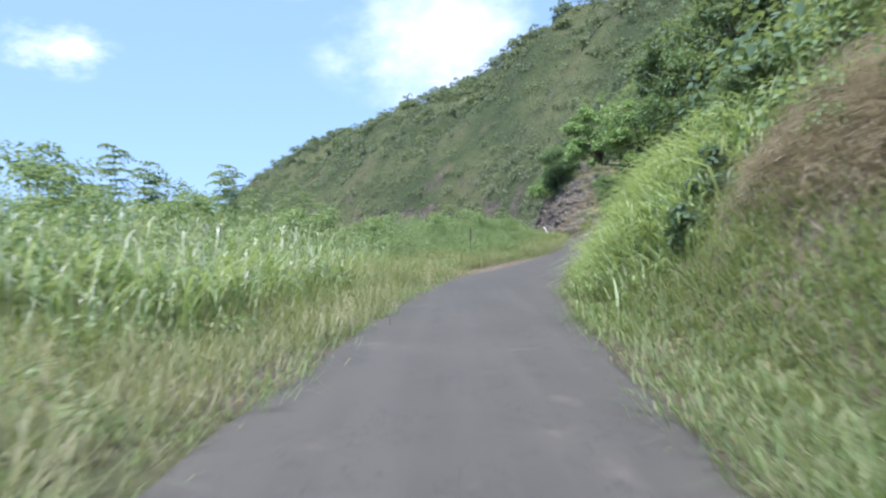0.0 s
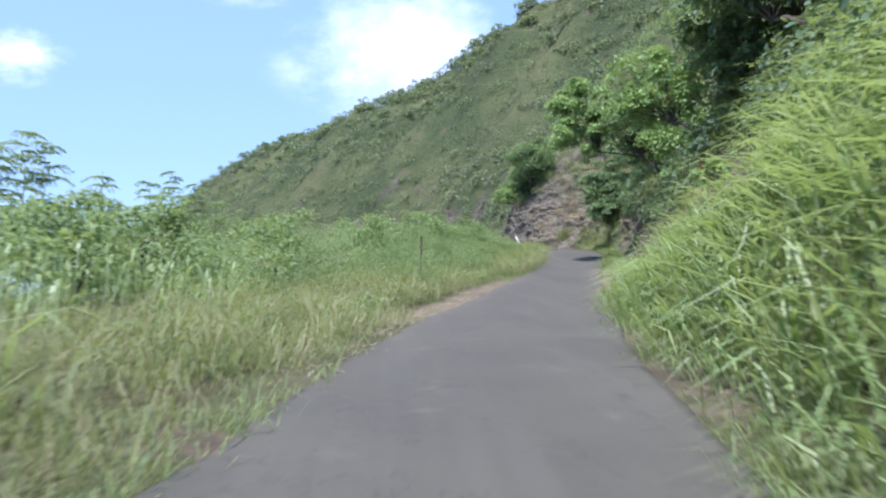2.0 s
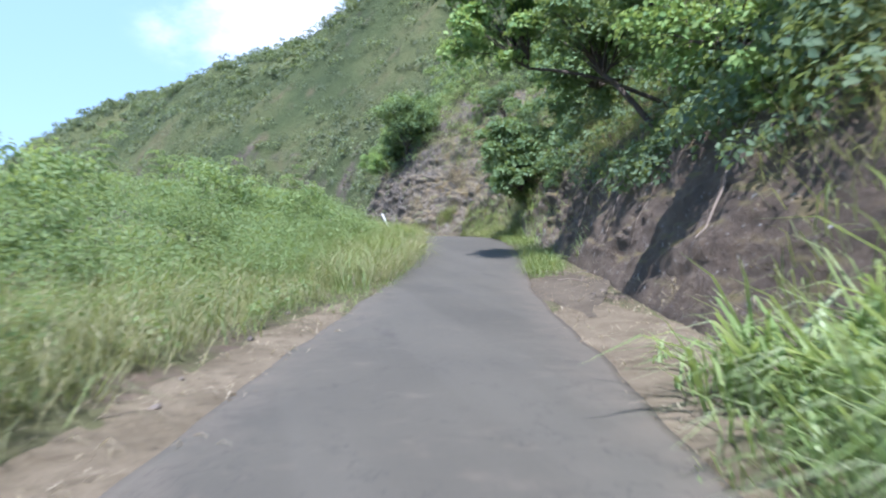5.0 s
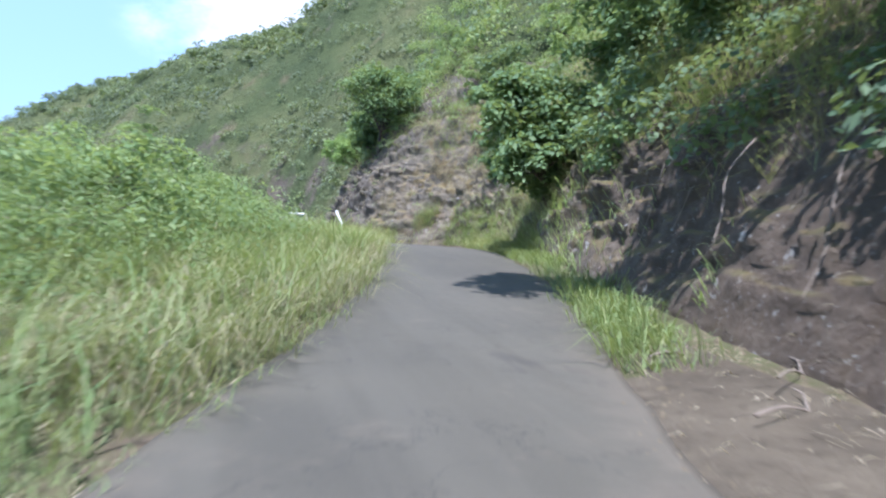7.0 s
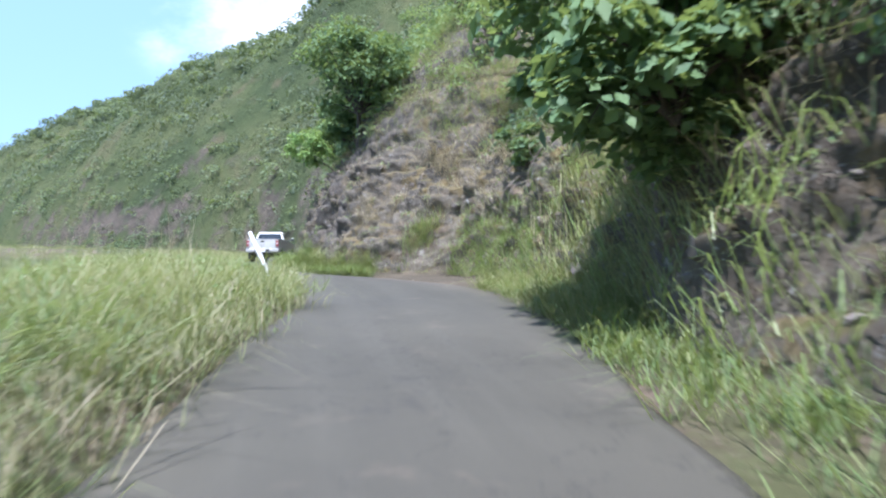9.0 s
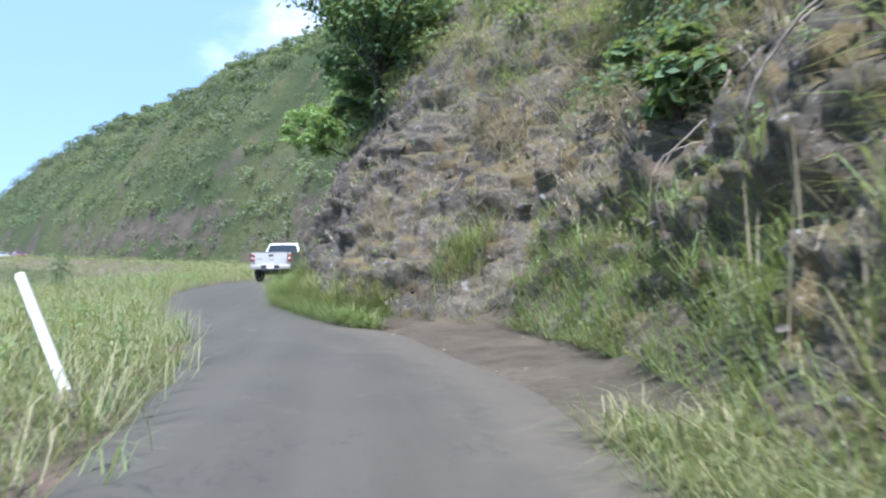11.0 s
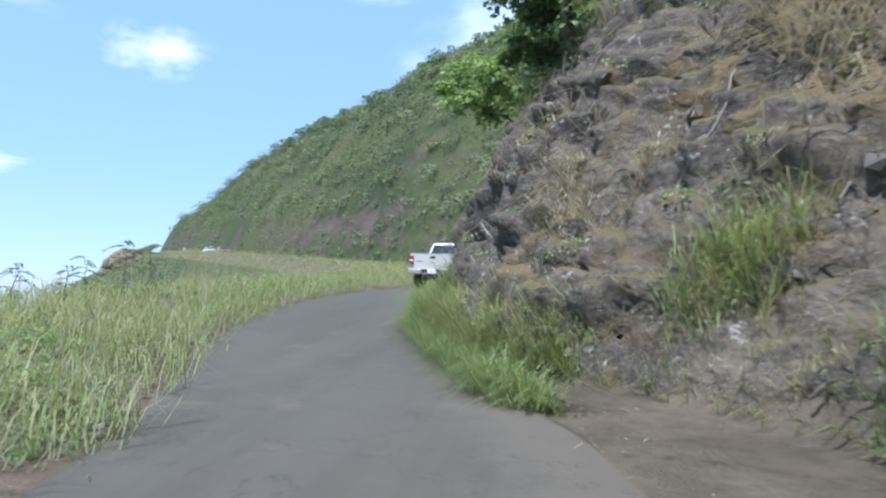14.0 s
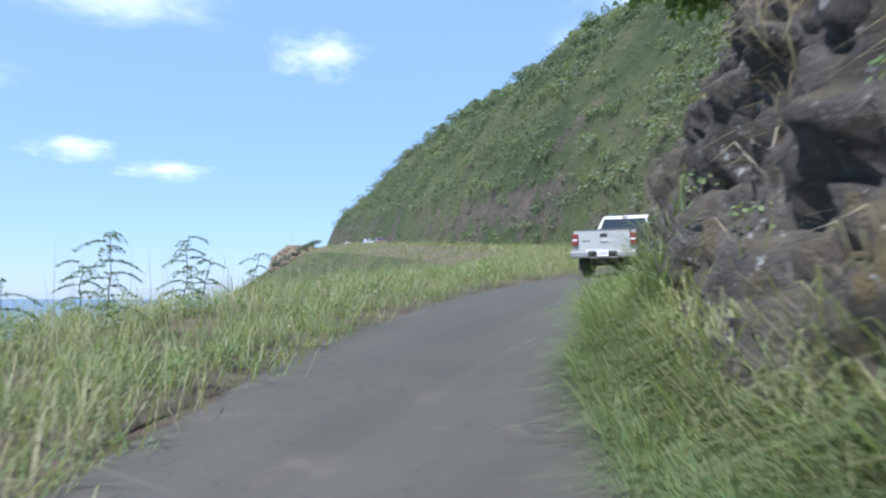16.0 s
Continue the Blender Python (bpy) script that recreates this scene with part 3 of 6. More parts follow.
def build_seaward_slope():
    ys = np.r_[np.arange(-60, -8, 2), np.arange(-8, 112, 0.5), np.arange(112, 340.1, 4)]
    rel = np.r_[-60, -45, -32, -24, -18, -14, -11, -10]
    p = ground_at(np.repeat(ys[:, None], len(rel), 1), np.repeat(rel[None], len(ys), 0))
    put("seaward_slope", mesh_from("seaward_slope", p.reshape(-1, 3), [grid_faces(len(ys), len(rel))[:, ::-1]]), SCRUB, smooth=True,
        label="overgrown slope falling from the road to the sea", category="slope", kind="structure")


def build_shoulders():
    """Bare trodden earth where cars pull over."""
    # From 39.5 to 48.5 the darker soil colour stands in for tree shade.
    for y0, y1, d0, d1, earth, lift, text in ((24, 42, -2.5, -1.4, DIRT, 0.0, "bare tan dirt beside the asphalt"), (30, 43, 1.3, 3.05, DIRT, 0.02, "bare tan dirt along the foot of the cut bank"),
                                        (39.5, 48.5, 1.25, 3.0, PULLOUT_OR_SHADED, 0.03, "dirt and litter under the overhanging bank, coloured darker for shade"),
                                        (80, 132, -2.75, -1.75, PULLOUT_OR_SHADED, 0.02, "brown soil along the outer edge of the asphalt"),
                                        (64, 78, 1.15, 3.7, PULLOUT_OR_SHADED, 0.05, "trodden grey-brown dirt of a pull-out under the rock face")):
        ys = np.arange(y0, y1, 0.25)
        t = np.linspace(0, 1, 9)
        mid, half = (d0 + d1) / 2, (d1 - d0) / 2
        taper = np.clip(np.minimum(ys - y0, y1 - ys) / 4, 0.15, 1) * (0.85 + 0.3 * fractal(np.stack([ys, 0 * ys, 0 * ys], 1), 2))
        d = mid + half * taper[:, None] * (2 * t[None] - 1)
        d[:, 0 if d0 > 0 else 8] += (0.55 if d0 > 0 else -0.3) * (fractal(np.stack([ys * 2.1, 0 * ys + d0, 0 * ys], 1), 3) - 0.45)
        climb = 0.5 * np.clip(fractal(np.stack([ys * 1.6, 0 * ys + 9, 0 * ys], 1), 3) - 0.2, 0, 1) - 0.02
        climb = climb if y0 == 64 else climb * 0.4 - 0.02
        d = np.minimum(d, (np.interp(ys, FOOT[:, 0], FOOT[:, 1]) + climb)[:, None])
        p = ground_at(np.repeat(ys[:, None], 9, 1), d)
        p[..., 2] += 0.012 * np.sin(t * np.pi)[None] + 0.01 * np.minimum(t, 1 - t)[None] - 0.006 + 0.035 * (fractal(p * 2.2, 3) - 0.45) * np.sin(t * np.pi)[None]
        near = t if d0 > 0 else 1 - t
        p[..., 2] += lift * np.clip(near / 0.3, 0, 1)[None] * (0.4 + 1.2 * fractal(p * 1.7 + 5, 3))
        put("dirt_shoulder", mesh_from("dirt_shoulder", p.reshape(-1, 3), [grid_faces(len(ys), 9)[:, ::-1]]), earth, smooth=True,
            label=text, category="shoulder", kind="structure")


def edge(y, side):
    """Half width of the asphalt, with its broken edge."""
    p = np.stack([y * 0.8, np.full(len(y), side * 9.0), np.zeros(len(y))], 1)
    if side < 0:
        w = np.interp(y, [-60, 56, 66, 340], [1.62, 1.62, 1.98, 1.98])
    else:
        w = np.interp(y, [-60, 8, 26, 38, 44, 56, 62, 76, 80, 100, 130], [1.6, 1.6, 1.7, 1.7, 1.48, 1.5, 1.6, 1.6, 1.4, 1.7, 1.9])
    return w + 0.22 * (fractal(p, 3) - 0.5)


def build_road():
    ys = np.r_[np.arange(-58, -6, 1.5), np.arange(-6, 112, 0.3), np.arange(112, 338, 2.5)]
    l, r = edge(ys, -1), edge(ys, 1)
    cols, lift = [], []
    for f, h in ((-1.0, -0.12), (-1.0, 0.0), (-0.94, 0.012), (-0.6, 0.03), (0, 0.05), (0.6, 0.03), (0.94, 0.012), (1.0, 0.0), (1.0, -0.12)):
        cols.append(f * np.where(f < 0, l, r))
        lift.append(h)
    d = np.stack(cols, 1)
    x, y, z = road_at(np.repeat(ys[:, None], d.shape[1], 1).ravel(), d.ravel())
    h = np.tile(lift, len(ys))
    wob = 0.025 * (fractal(np.stack([x, y, z], 1) * 0.5, 2) - 0.5)
    me = mesh_from("road", np.stack([x, y, z + h + wob], 1), [grid_faces(*d.shape)[:, ::-1]])
    span = np.repeat(ys[:, None], d.shape[1], 1)
    rim = np.abs(d) / np.where(d < 0, l[:, None], r[:, None])
    pulled = np.where(d > 0, np.interp(span, [26, 34, 46, 52, 62, 67, 76, 79], [0.2, 0.7, 0.7, 0.2, 0.4, 1.4, 1.4, 0.3]), np.interp(span, [20, 27, 42, 47], [0.2, 0.6, 0.6, 0.2]))
    dust = me.attributes.new("dust", "FLOAT", "POINT")
    dust.data.foreach_set("value", (np.clip((rim - 0.3) / 0.7, 0, 1) * pulled).ravel().astype(np.float32))
    put("road", me, ASPHALT, smooth=True,
        label="narrow worn grey asphalt road with dusty broken edges", category="road", kind="structure")


def build_bank():
    ys = np.r_[np.arange(-14, 50, 0.3), np.arange(50, 90, 0.1), np.arange(90, 114, 0.3)]
    e = np.r_[np.arange(0, 1.8, 0.026), np.arange(1.8, 3.6, 0.06), np.arange(3.6, 8, 0.28), np.arange(8, 25, 1.2), np.arange(25, 71, 4), 85, 110, 140]
    p = bank_at(ys[:, None], e[None])
    p[:, 0, 2] -= 0.15
    cut = int(np.searchsorted(e, 5.6))
    low, high = p[:, :cut + 1], p[:, cut:]
    put("bank", mesh_from("bank", low.reshape(-1, 3), [grid_faces(len(ys), low.shape[1])[:, ::-1]]), ROCK,
        label="steep cut bank of dark basalt and red-brown soil", category="bank", kind="structure")
    put("upper_slope", mesh_from("upper_slope", high.reshape(-1, 3), [grid_faces(len(ys), high.shape[1])[:, ::-1]]), SCRUB, smooth=True,
        label="grassy olive slope rising above the cut bank", category="slope", kind="structure")
    ys = np.arange(112, 338, 2.2)
    e = np.r_[np.arange(0, 6, 0.8), np.arange(6, 30, 2), np.arange(30, 76, 3), 90, 115, 140]
    p = bank_at(ys[:, None], e[None])
    put("hillside", mesh_from("hillside", p.reshape(-1, 3), [grid_faces(len(ys), len(e))[:, ::-1]]), SCRUB, smooth=True,
        label="distant steep hillside over the coast road, thick with scrub", category="hillside", kind="structure")


def build_sea():
    r = np.r_[0, np.geomspace(40, 4900, 24)]
    a = np.linspace(0, 2 * np.pi, 72, endpoint=False)
    v = np.stack([r[:, None] * np.cos(a), r[:, None] * np.sin(a), np.full((len(r), 72), -15.0)], -1)
    i = np.arange(len(r) - 1)[:, None] * 72
    j = np.arange(72)[None]
    f = np.stack([i + j, i + 72 + j, i + 72 + (j + 1) % 72, i + (j + 1) % 72], -1).reshape(-1, 4)
    put("water", mesh_from("water", v.reshape(-1, 3), [f]), OCEAN, smooth=True, label="calm blue ocean out to the horizon", category="water", kind="structure")


build_ground()
build_shoulders()
build_seaward_slope()
build_road()
build_bank()
build_sea()


# ---- plants ----
rng = np.random.default_rng(7)


def tufts(y0, y1, a, b, count, per, spread):
    """Along-road places and offsets of blades that stand in tufts."""
    cy, cd = rng.uniform(y0, y1, count), rng.uniform(a, b, count)
    keep = fractal(np.stack([cy * 0.35, cd * 0.6, np.full(count, a * 3.1 + y0)], 1), 3) > rng.uniform(0.25, 0.6, count)
    keep[:1 + count // 5] = True
    cy, cd = np.repeat(cy[keep], per), np.repeat(cd[keep], per)
    return cy + rng.normal(0, spread, len(cy)), cd + rng.normal(0, spread, len(cd)), np.repeat(np.arange(keep.sum()), per)


def grass(name, material, side, y0, y1, a, b, count, per, spread, length, width, droop, lean=0.25, facing=None, label="", category="grass"):
    """A stand of grass as one mesh. side "bank" takes offsets behind the bank's foot, else to the road's right."""
    y, d, tuft = tufts(y0, y1, a, b, int(count * 0.6), int(per * 0.78), spread)
    root = bank_at(y, np.maximum(d, 0.02)) if side == "bank" else ground_at(y, d)
    n = len(root)
    big = rng.uniform(0.7, 1.25, tuft.max() + 1)[tuft]
    ln = rng.uniform(*length, n) * big
    wd = rng.uniform(*width, n) * 1.25
    head = rng.uniform(0, 2 * np.pi, n)
    if facing is not None:
        head = np.where(rng.random(n) < 0.35, facing + rng.normal(0, 0.7, n), head)
    root[:, 2] -= 0.03
    return blades(name, root, ln, wd, rng.uniform(0.02, lean, n), head, rng.uniform(*droop, n), material,
                  label=label, category=category, kind="stuff")


def hooked_cane(material, side, y0, y1, a, b, count, length, width, label):
    """Cane leaves with curled tips, scattered over a stretch of verge or bank."""
    y, d = rng.uniform(y0, y1, count), rng.uniform(a, b, count)
    root = bank_at(y, d) if side == "bank" else ground_at(y, d)
    hooked_blades("cane_grass", root, rng.uniform(*length, count), rng.uniform(*width, count), np.abs(rng.normal(0, 0.42, count)), rng.uniform(0, 2 * np.pi, count),
                  rng.uniform(0.12, 0.3, count), rng.uniform(1.5, 2.7, count), material, label=label, category="cane grass", kind="stuff")


TO_ROAD = np.pi  # heading of blades that hang out over the road from the bank


def plant_grass():
    wild, calm = (0.35, 1.3), (0.3, 1.1)
    # seaward verge
    grass("grass", GREEN, "road", -4, 25, -3.0, -1.55, 1250, 12, 0.12, (0.12, 0.4), (0.005, 0.011), wild, 0.6, label="short green verge grass along the asphalt edge")
    grass("grass", GREEN, "road", 40, 60, -3.0, -1.55, 900, 12, 0.12, (0.12, 0.4), (0.005, 0.011), wild, 0.6, label="short green verge grass at the bend")
    grass("grass", STRAW, "road", -4, 26, -5.8, -1.9, 2300, 26, 0.20, (0.3, 0.85), (0.004, 0.010), wild, 0.6, label="pale dry grass leaning over the seaward verge")
    grass("grass", STRAW, "road", 25, 46, -5.6, -2.75, 1900, 28, 0.20, (0.3, 0.8), (0.004, 0.009), wild, 0.6, label="fine straw-coloured grass beside the dirt shoulder")
    grass("grass", GREEN, "road", -4, 60, -8.5, -2.6, 1700, 24, 0.22, (0.4, 1.05), (0.007, 0.016), wild, 0.5, label="thick green grass on the seaward verge")
    grass("cane_grass", REED, "road", 8.0, 17.5, -7.8, -3.5, 400, 18, 0.22, (1.1, 1.85), (0.020, 0.038), (0.4, 1.2), 0.3, label="tall pale green cane grass with arching blades", category="cane grass")
    hooked_cane(GLINT_OR_PALE_REED, "road", 7.5, 17.5, -7.8, -3.4, 1000, (0.5, 1.75), (0.020, 0.038), "cane leaves with curled-over tips, sun glint put into their pale colour")
    hooked_cane(REED, "road", 17.0, 24, -7.0, -3.4, 260, (0.8, 1.4), (0.018, 0.034), "scattered curled cane leaves in the verge grass")
    grass("cane_grass", REED, "road", 22, 44, -7.5, -3.6, 90, 16, 0.22, (0.6, 1.2), (0.012, 0.028), (0.5, 1.2), 0.4, label="scattered green cane tufts in the dry grass", category="cane grass")
    grass("grass", GLINT_OR_PALE_REED, "road", 26, 42, -4.4, -2.9, 60, 60, 0.16, (0.5, 1.0), (0.004, 0.009), (0.7, 1.4), 0.6, label="pale bleached tussocks beside the shoulder")
    grass("grass", STRAW, "road", 43, 63, -6.5, -1.9, 1900, 30, 0.20, (0.5, 1.15), (0.005, 0.010), wild, 0.5, label="golden dry grass heaped at the bend")
    grass("grass", GREEN, "road", 43, 58, -6.5, -2.2, 700, 26, 0.22, (0.6, 1.3), (0.008, 0.018), wild, 0.5, label="tall soft green grass beside the bend")
    grass("grass", STRAW, "road", 28, 36, -4.8, -2.9, 420, 26, 0.2, (0.6, 1.15), (0.005, 0.011), wild, 0.5, label="tall pale grass round the old fence post")
    grass("grass", STRAW, "road", 16, 42, -4.6, -2.7, 330, 60, 0.2, (0.6, 1.15), (0.005, 0.010), (0.7, 1.4), 0.6, label="big pale tussocks spilling toward the shoulder")
    grass("grass", STRAW, "road", 57, 88, -6.5, -2.05, 1000, 24, 0.2, (0.35, 0.8), (0.006, 0.012), calm, 0.6, label="thick pale grass beside the marker post")
    grass("grass", GREEN, "road", 57, 88, -4.0, -1.95, 700, 20, 0.16, (0.15, 0.4), (0.006, 0.012), wild, 0.6, label="short green grass along the outer edge of the bend")
    grass("grass", STRAW, "road", 58, 128, -8.5, -2.1, 3600, 22, 0.18, (0.4, 0.95), (0.004, 0.010), calm, 0.6, label="golden dry grass on the edge over the sea")
    grass("grass", GREEN, "road", 58, 128, -9.0, -1.9, 1500, 20, 0.18, (0.3, 0.8), (0.006, 0.013), calm, 0.45, label="green grass on the edge over the sea")
    grass("grass", WITHER, "road", 58, 110, -7.5, -2.6, 260, 5, 0.15, (0.9, 1.45), (0.004, 0.007), (0.05, 0.3), 0.2, label="thin dry seed stalks standing over the grass")
    grass("dry_litter", WITHER, "road", 31, 47, 1.75, 3.3, 420, 9, 0.18, (0.06, 0.22), (0.006, 0.014), (0.9, 1.4), 1.2, label="dry grass litter strewn on the dirt shoulder", category="litter")
    grass("dry_litter", WITHER, "road", 66, 78, 1.8, 3.6, 170, 7, 0.18, (0.06, 0.22), (0.006, 0.014), (0.9, 1.4), 1.2, label="dry grass litter strewn over the pull-out", category="litter")
    grass("dry_litter", WITHER, "road", 20, 47, -2.6, -1.6, 420, 9, 0.18, (0.06, 0.2), (0.006, 0.014), (0.9, 1.4), 1.2, label="dry grass litter on the seaward shoulder", category="litter")
    # foot of the bank
    grass("grass", GREEN, "road", -4, 33, 1.6, 3.0, 2500, 16, 0.12, (0.15, 0.55), (0.006, 0.013), wild, 0.5, facing=TO_ROAD, label="short green grass at the foot of the bank")
    grass("grass", GREEN, "road", 46, 67, 1.6, 2.3, 900, 18, 0.13, (0.2, 0.7), (0.007, 0.014), wild, 0.5, facing=TO_ROAD, label="green grass tufts at the foot of the bank")
    grass("grass", GREEN, "road", 76.5, 112, 1.3, 1.58, 900, 20, 0.06, (0.2, 0.6), (0.006, 0.012), wild, 0.5, facing=TO_ROAD, label="green grass under the rock face at the bend")
    grass("grass", STRAW, "road", -3, 15, 1.7, 3.2, 900, 16, 0.14, (0.15, 0.4), (0.006, 0.012), wild, 0.6, facing=TO_ROAD, label="low yellow-green grass between the asphalt and the bank")
    grass("cane_grass", REED, "bank", 12.0, 26.0, 0.0, 2.2, 430, 22, 0.24, (0.6, 1.55), (0.022, 0.05), (0.3, 1.3), 0.35, facing=TO_ROAD, label="tall bright green cane grass hanging down the bank", category="cane grass")
    hooked_cane(REED, "bank", 10.6, 33.5, 0.0, 0.8, 330, (0.5, 1.15), (0.018, 0.036), "pale curled cane leaves at the foot of the bank")
    hooked_cane(REED, "bank", 10.6, 25.5, 0.8, 2.8, 300, (0.5, 1.1), (0.016, 0.034), "pale curled cane leaves high on the bank")
    grass("grass", GREEN, "bank", 11, 26, 0.0, 6.0, 1050, 22, 0.24, (0.25, 0.75), (0.007, 0.016), wild, 0.45, facing=TO_ROAD, label="deep green grass covering the bank")
    grass("grass", GREEN, "bank", -4, 11, 0.0, 1.2, 380, 22, 0.2, (0.2, 0.6), (0.007, 0.016), wild, 0.45, facing=TO_ROAD, label="deep green grass low on the bank")
    grass("grass", GREEN, "bank", -4, 11, 2.8, 6.0, 420, 22, 0.24, (0.25, 0.75), (0.007, 0.016), wild, 0.45, facing=TO_ROAD, label="deep green grass high on the bank")
    grass("grass", GREEN, "road", -4, 12, 1.6, 3.2, 900, 20, 0.14, (0.15, 0.5), (0.006, 0.013), wild, 0.5, facing=TO_ROAD, label="dense low grass under the dry bank")
    grass("grass", STRAW, "bank", 8, 29, 0.0, 1.2, 330, 24, 0.2, (0.3, 0.8), (0.005, 0.012), wild, 0.5, facing=TO_ROAD, label="yellow-green grass along the foot of the cane")
    grass("cane_grass", REED, "road", 11, 36, 2.0, 2.9, 260, 16, 0.15, (0.35, 0.95), (0.016, 0.036), (0.4, 1.2), 0.45, facing=TO_ROAD, label="bright cane blades spilling over the asphalt edge", category="cane grass")
    grass("cane_grass", REED, "road", 25, 34.5, 2.3, 3.5, 200, 18, 0.14, (0.8, 1.5), (0.026, 0.05), (0.25, 1.15), 0.25, facing=TO_ROAD, label="big pale cane clumps arching beside the dirt shoulder", category="cane grass")
    grass("cane_grass", REED, "bank", 26, 33.5, 0.0, 0.6, 120, 18, 0.16, (0.5, 0.9), (0.020, 0.040), (0.3, 1.1), 0.3, facing=TO_ROAD, label="cane grass at the foot of the bare soil face", category="cane grass")
    grass("grass", GREEN, "bank", 26, 36, 0.0, 0.8, 260, 22, 0.2, (0.25, 0.7), (0.007, 0.016), wild, 0.45, facing=TO_ROAD, label="green grass along the foot of the soil face")
    grass("grass", GREEN, "bank", 26, 36, 2.9, 6.0, 330, 22, 0.24, (0.25, 0.75), (0.007, 0.016), wild, 0.45, facing=TO_ROAD, label="green grass above the soil face")
    grass("cane_grass", REED, "bank", 25.5, 31.0, 2.6, 4.6, 150, 20, 0.2, (0.6, 1.3), (0.016, 0.034), (0.5, 1.4), 0.5, facing=TO_ROAD, label="cane grass drooping over the soil face", category="cane grass")
    grass("grass", STRAW, "bank", 33, 38, 1.0, 2.6, 110, 34, 0.18, (0.4, 0.9), (0.005, 0.011), (0.8, 1.4), 0.6, facing=TO_ROAD, label="long soft grass hanging down the shaded bank")
    grass("grass", GREEN, "bank", 0, 12, 0.0, 1.3, 520, 24, 0.2, (0.2, 0.6), (0.008, 0.016), wild, 0.5, facing=TO_ROAD, label="soft green grass on the low bank")
    grass("grass", GREEN, "bank", 66.5, 74.2, 0.0, 0.6, 460, 26, 0.14, (0.25, 0.65), (0.007, 0.015), wild, 0.5, facing=TO_ROAD, label="thick green grass beside the pull-out")
    grass("withered_grass", WITHER, "bank", 7.3, 10.6, 1.3, 2.7, 420, 40, 0.16, (0.25, 0.6), (0.008, 0.015), (0.9, 1.5), 0.6, facing=TO_ROAD, label="brown withered grass on the bank", category="dry grass")
    grass("cane_grass", REED, "bank", 48, 58, 0.0, 0.5, 50, 22, 0.16, (0.3, 0.65), (0.007, 0.015), (0.5, 1.2), 0.5, facing=TO_ROAD, label="green cane tufts at the foot of the cut bank", category="cane grass")
    grass("grass", STRAW, "bank", 58.5, 65.5, 0.0, 2.2, 1000, 24, 0.16, (0.35, 0.85), (0.007, 0.014), (0.3, 1.0), 0.4, facing=TO_ROAD, label="tall yellow-green grass leaning down the bank", category="grass")
    grass("grass", STRAW, "road", 59, 67, 1.65, 2.4, 500, 22, 0.13, (0.3, 0.75), (0.007, 0.014), wild, 0.5, facing=TO_ROAD, label="bright yellow-green grass beside the road under the bank", category="grass")
    grass("cane_grass", REED, "bank", 57, 66, 0.0, 1.2, 150, 18, 0.16, (0.5, 1.1), (0.008, 0.018), wild, 0.5, facing=TO_ROAD, label="rank green grass under the rock bank", category="cane grass")
    grass("cane_grass", STRAW, "bank", 75.4, 76.05, 0.32, 0.55, 70, 30, 0.08, (0.35, 0.85), (0.006, 0.012), (0.2, 1.2), 0.6, facing=TO_ROAD, label="yellow-green cane clump on a rock ledge", category="cane grass")
    grass("cane_grass", REED, "bank", 75.4, 76.05, 0.3, 0.55, 40, 20, 0.08, (0.4, 0.85), (0.009, 0.017), (0.2, 0.9), 0.45, facing=TO_ROAD, label="fresh green blades in the cane clump on the ledge", category="cane grass")
    grass("withered_grass", WITHER, "bank", 76.9, 78.6, 0.6, 1.0, 18, 40, 0.05, (0.4, 0.8), (0.007, 0.013), (0.5, 1.4), 0.7, facing=TO_ROAD, label="bleached dead tuft spilling from a crack in the rock", category="dry grass")
    grass("withered_grass", WITHER, "bank", 75.2, 76.8, 1.2, 1.9, 28, 40, 0.06, (0.4, 0.9), (0.007, 0.013), (0.8, 1.4), 0.7, facing=TO_ROAD, label="bleached dead tussocks hanging under the brow of the rock", category="dry grass")
    grass("dry_stalks", WITHER, "bank", 63.5, 67.5, 0.0, 0.5, 26, 5, 0.1, (0.8, 1.5), (0.010, 0.018), (0.02, 0.25), 0.15, label="thin bleached stalks standing at the foot of the bank", category="dry grass")
    grass("grass", STRAW, "bank", 60, 75, 1.7, 4.4, 640, 26, 0.2, (0.3, 0.75), (0.008, 0.015), (0.6, 1.3), 0.6, facing=TO_ROAD, label="yellow-green grass hanging from the brow of the rock")
    grass("grass", STRAW, "road", 76, 90, 1.3, 1.6, 700, 22, 0.06, (0.25, 0.55), (0.006, 0.012), wild, 0.5, facing=TO_ROAD, label="yellow-green grass lining the inside of the bend")
    grass("grass", STRAW, "road", 104, 230, -10, -1.95, 2300, 12, 0.3, (0.2, 0.45), (0.03, 0.06), calm, 0.5, label="grass along the edge of the far road")
    grass("grass", GREEN, "road", 108, 240, 2.0, 4.2, 700, 12, 0.25, (0.4, 0.9), (0.03, 0.06), calm, 0.5, label="grass between the far road and the hillside")
    grass("withered_grass", WITHER, "bank", 80, 96, 1.8, 4.4, 110, 22, 0.16, (0.2, 0.45), (0.004, 0.009), (0.8, 1.4), 0.6, facing=TO_ROAD, label="fine dry grass hanging over the outcrop")
    grass("grass", STRAW, "bank", 66, 80, 0.0, 0.14, 240, 18, 0.12, (0.15, 0.4), (0.006, 0.012), wild, 0.6, facing=TO_ROAD, label="ragged grass along the foot of the rock")
    grass("withered_grass", WITHER, "road", 44, 60, -5.0, -2.0, 520, 26, 0.2, (0.4, 0.95), (0.005, 0.009), wild, 0.6, label="golden seed grass leaning out at the bend", category="dry grass")
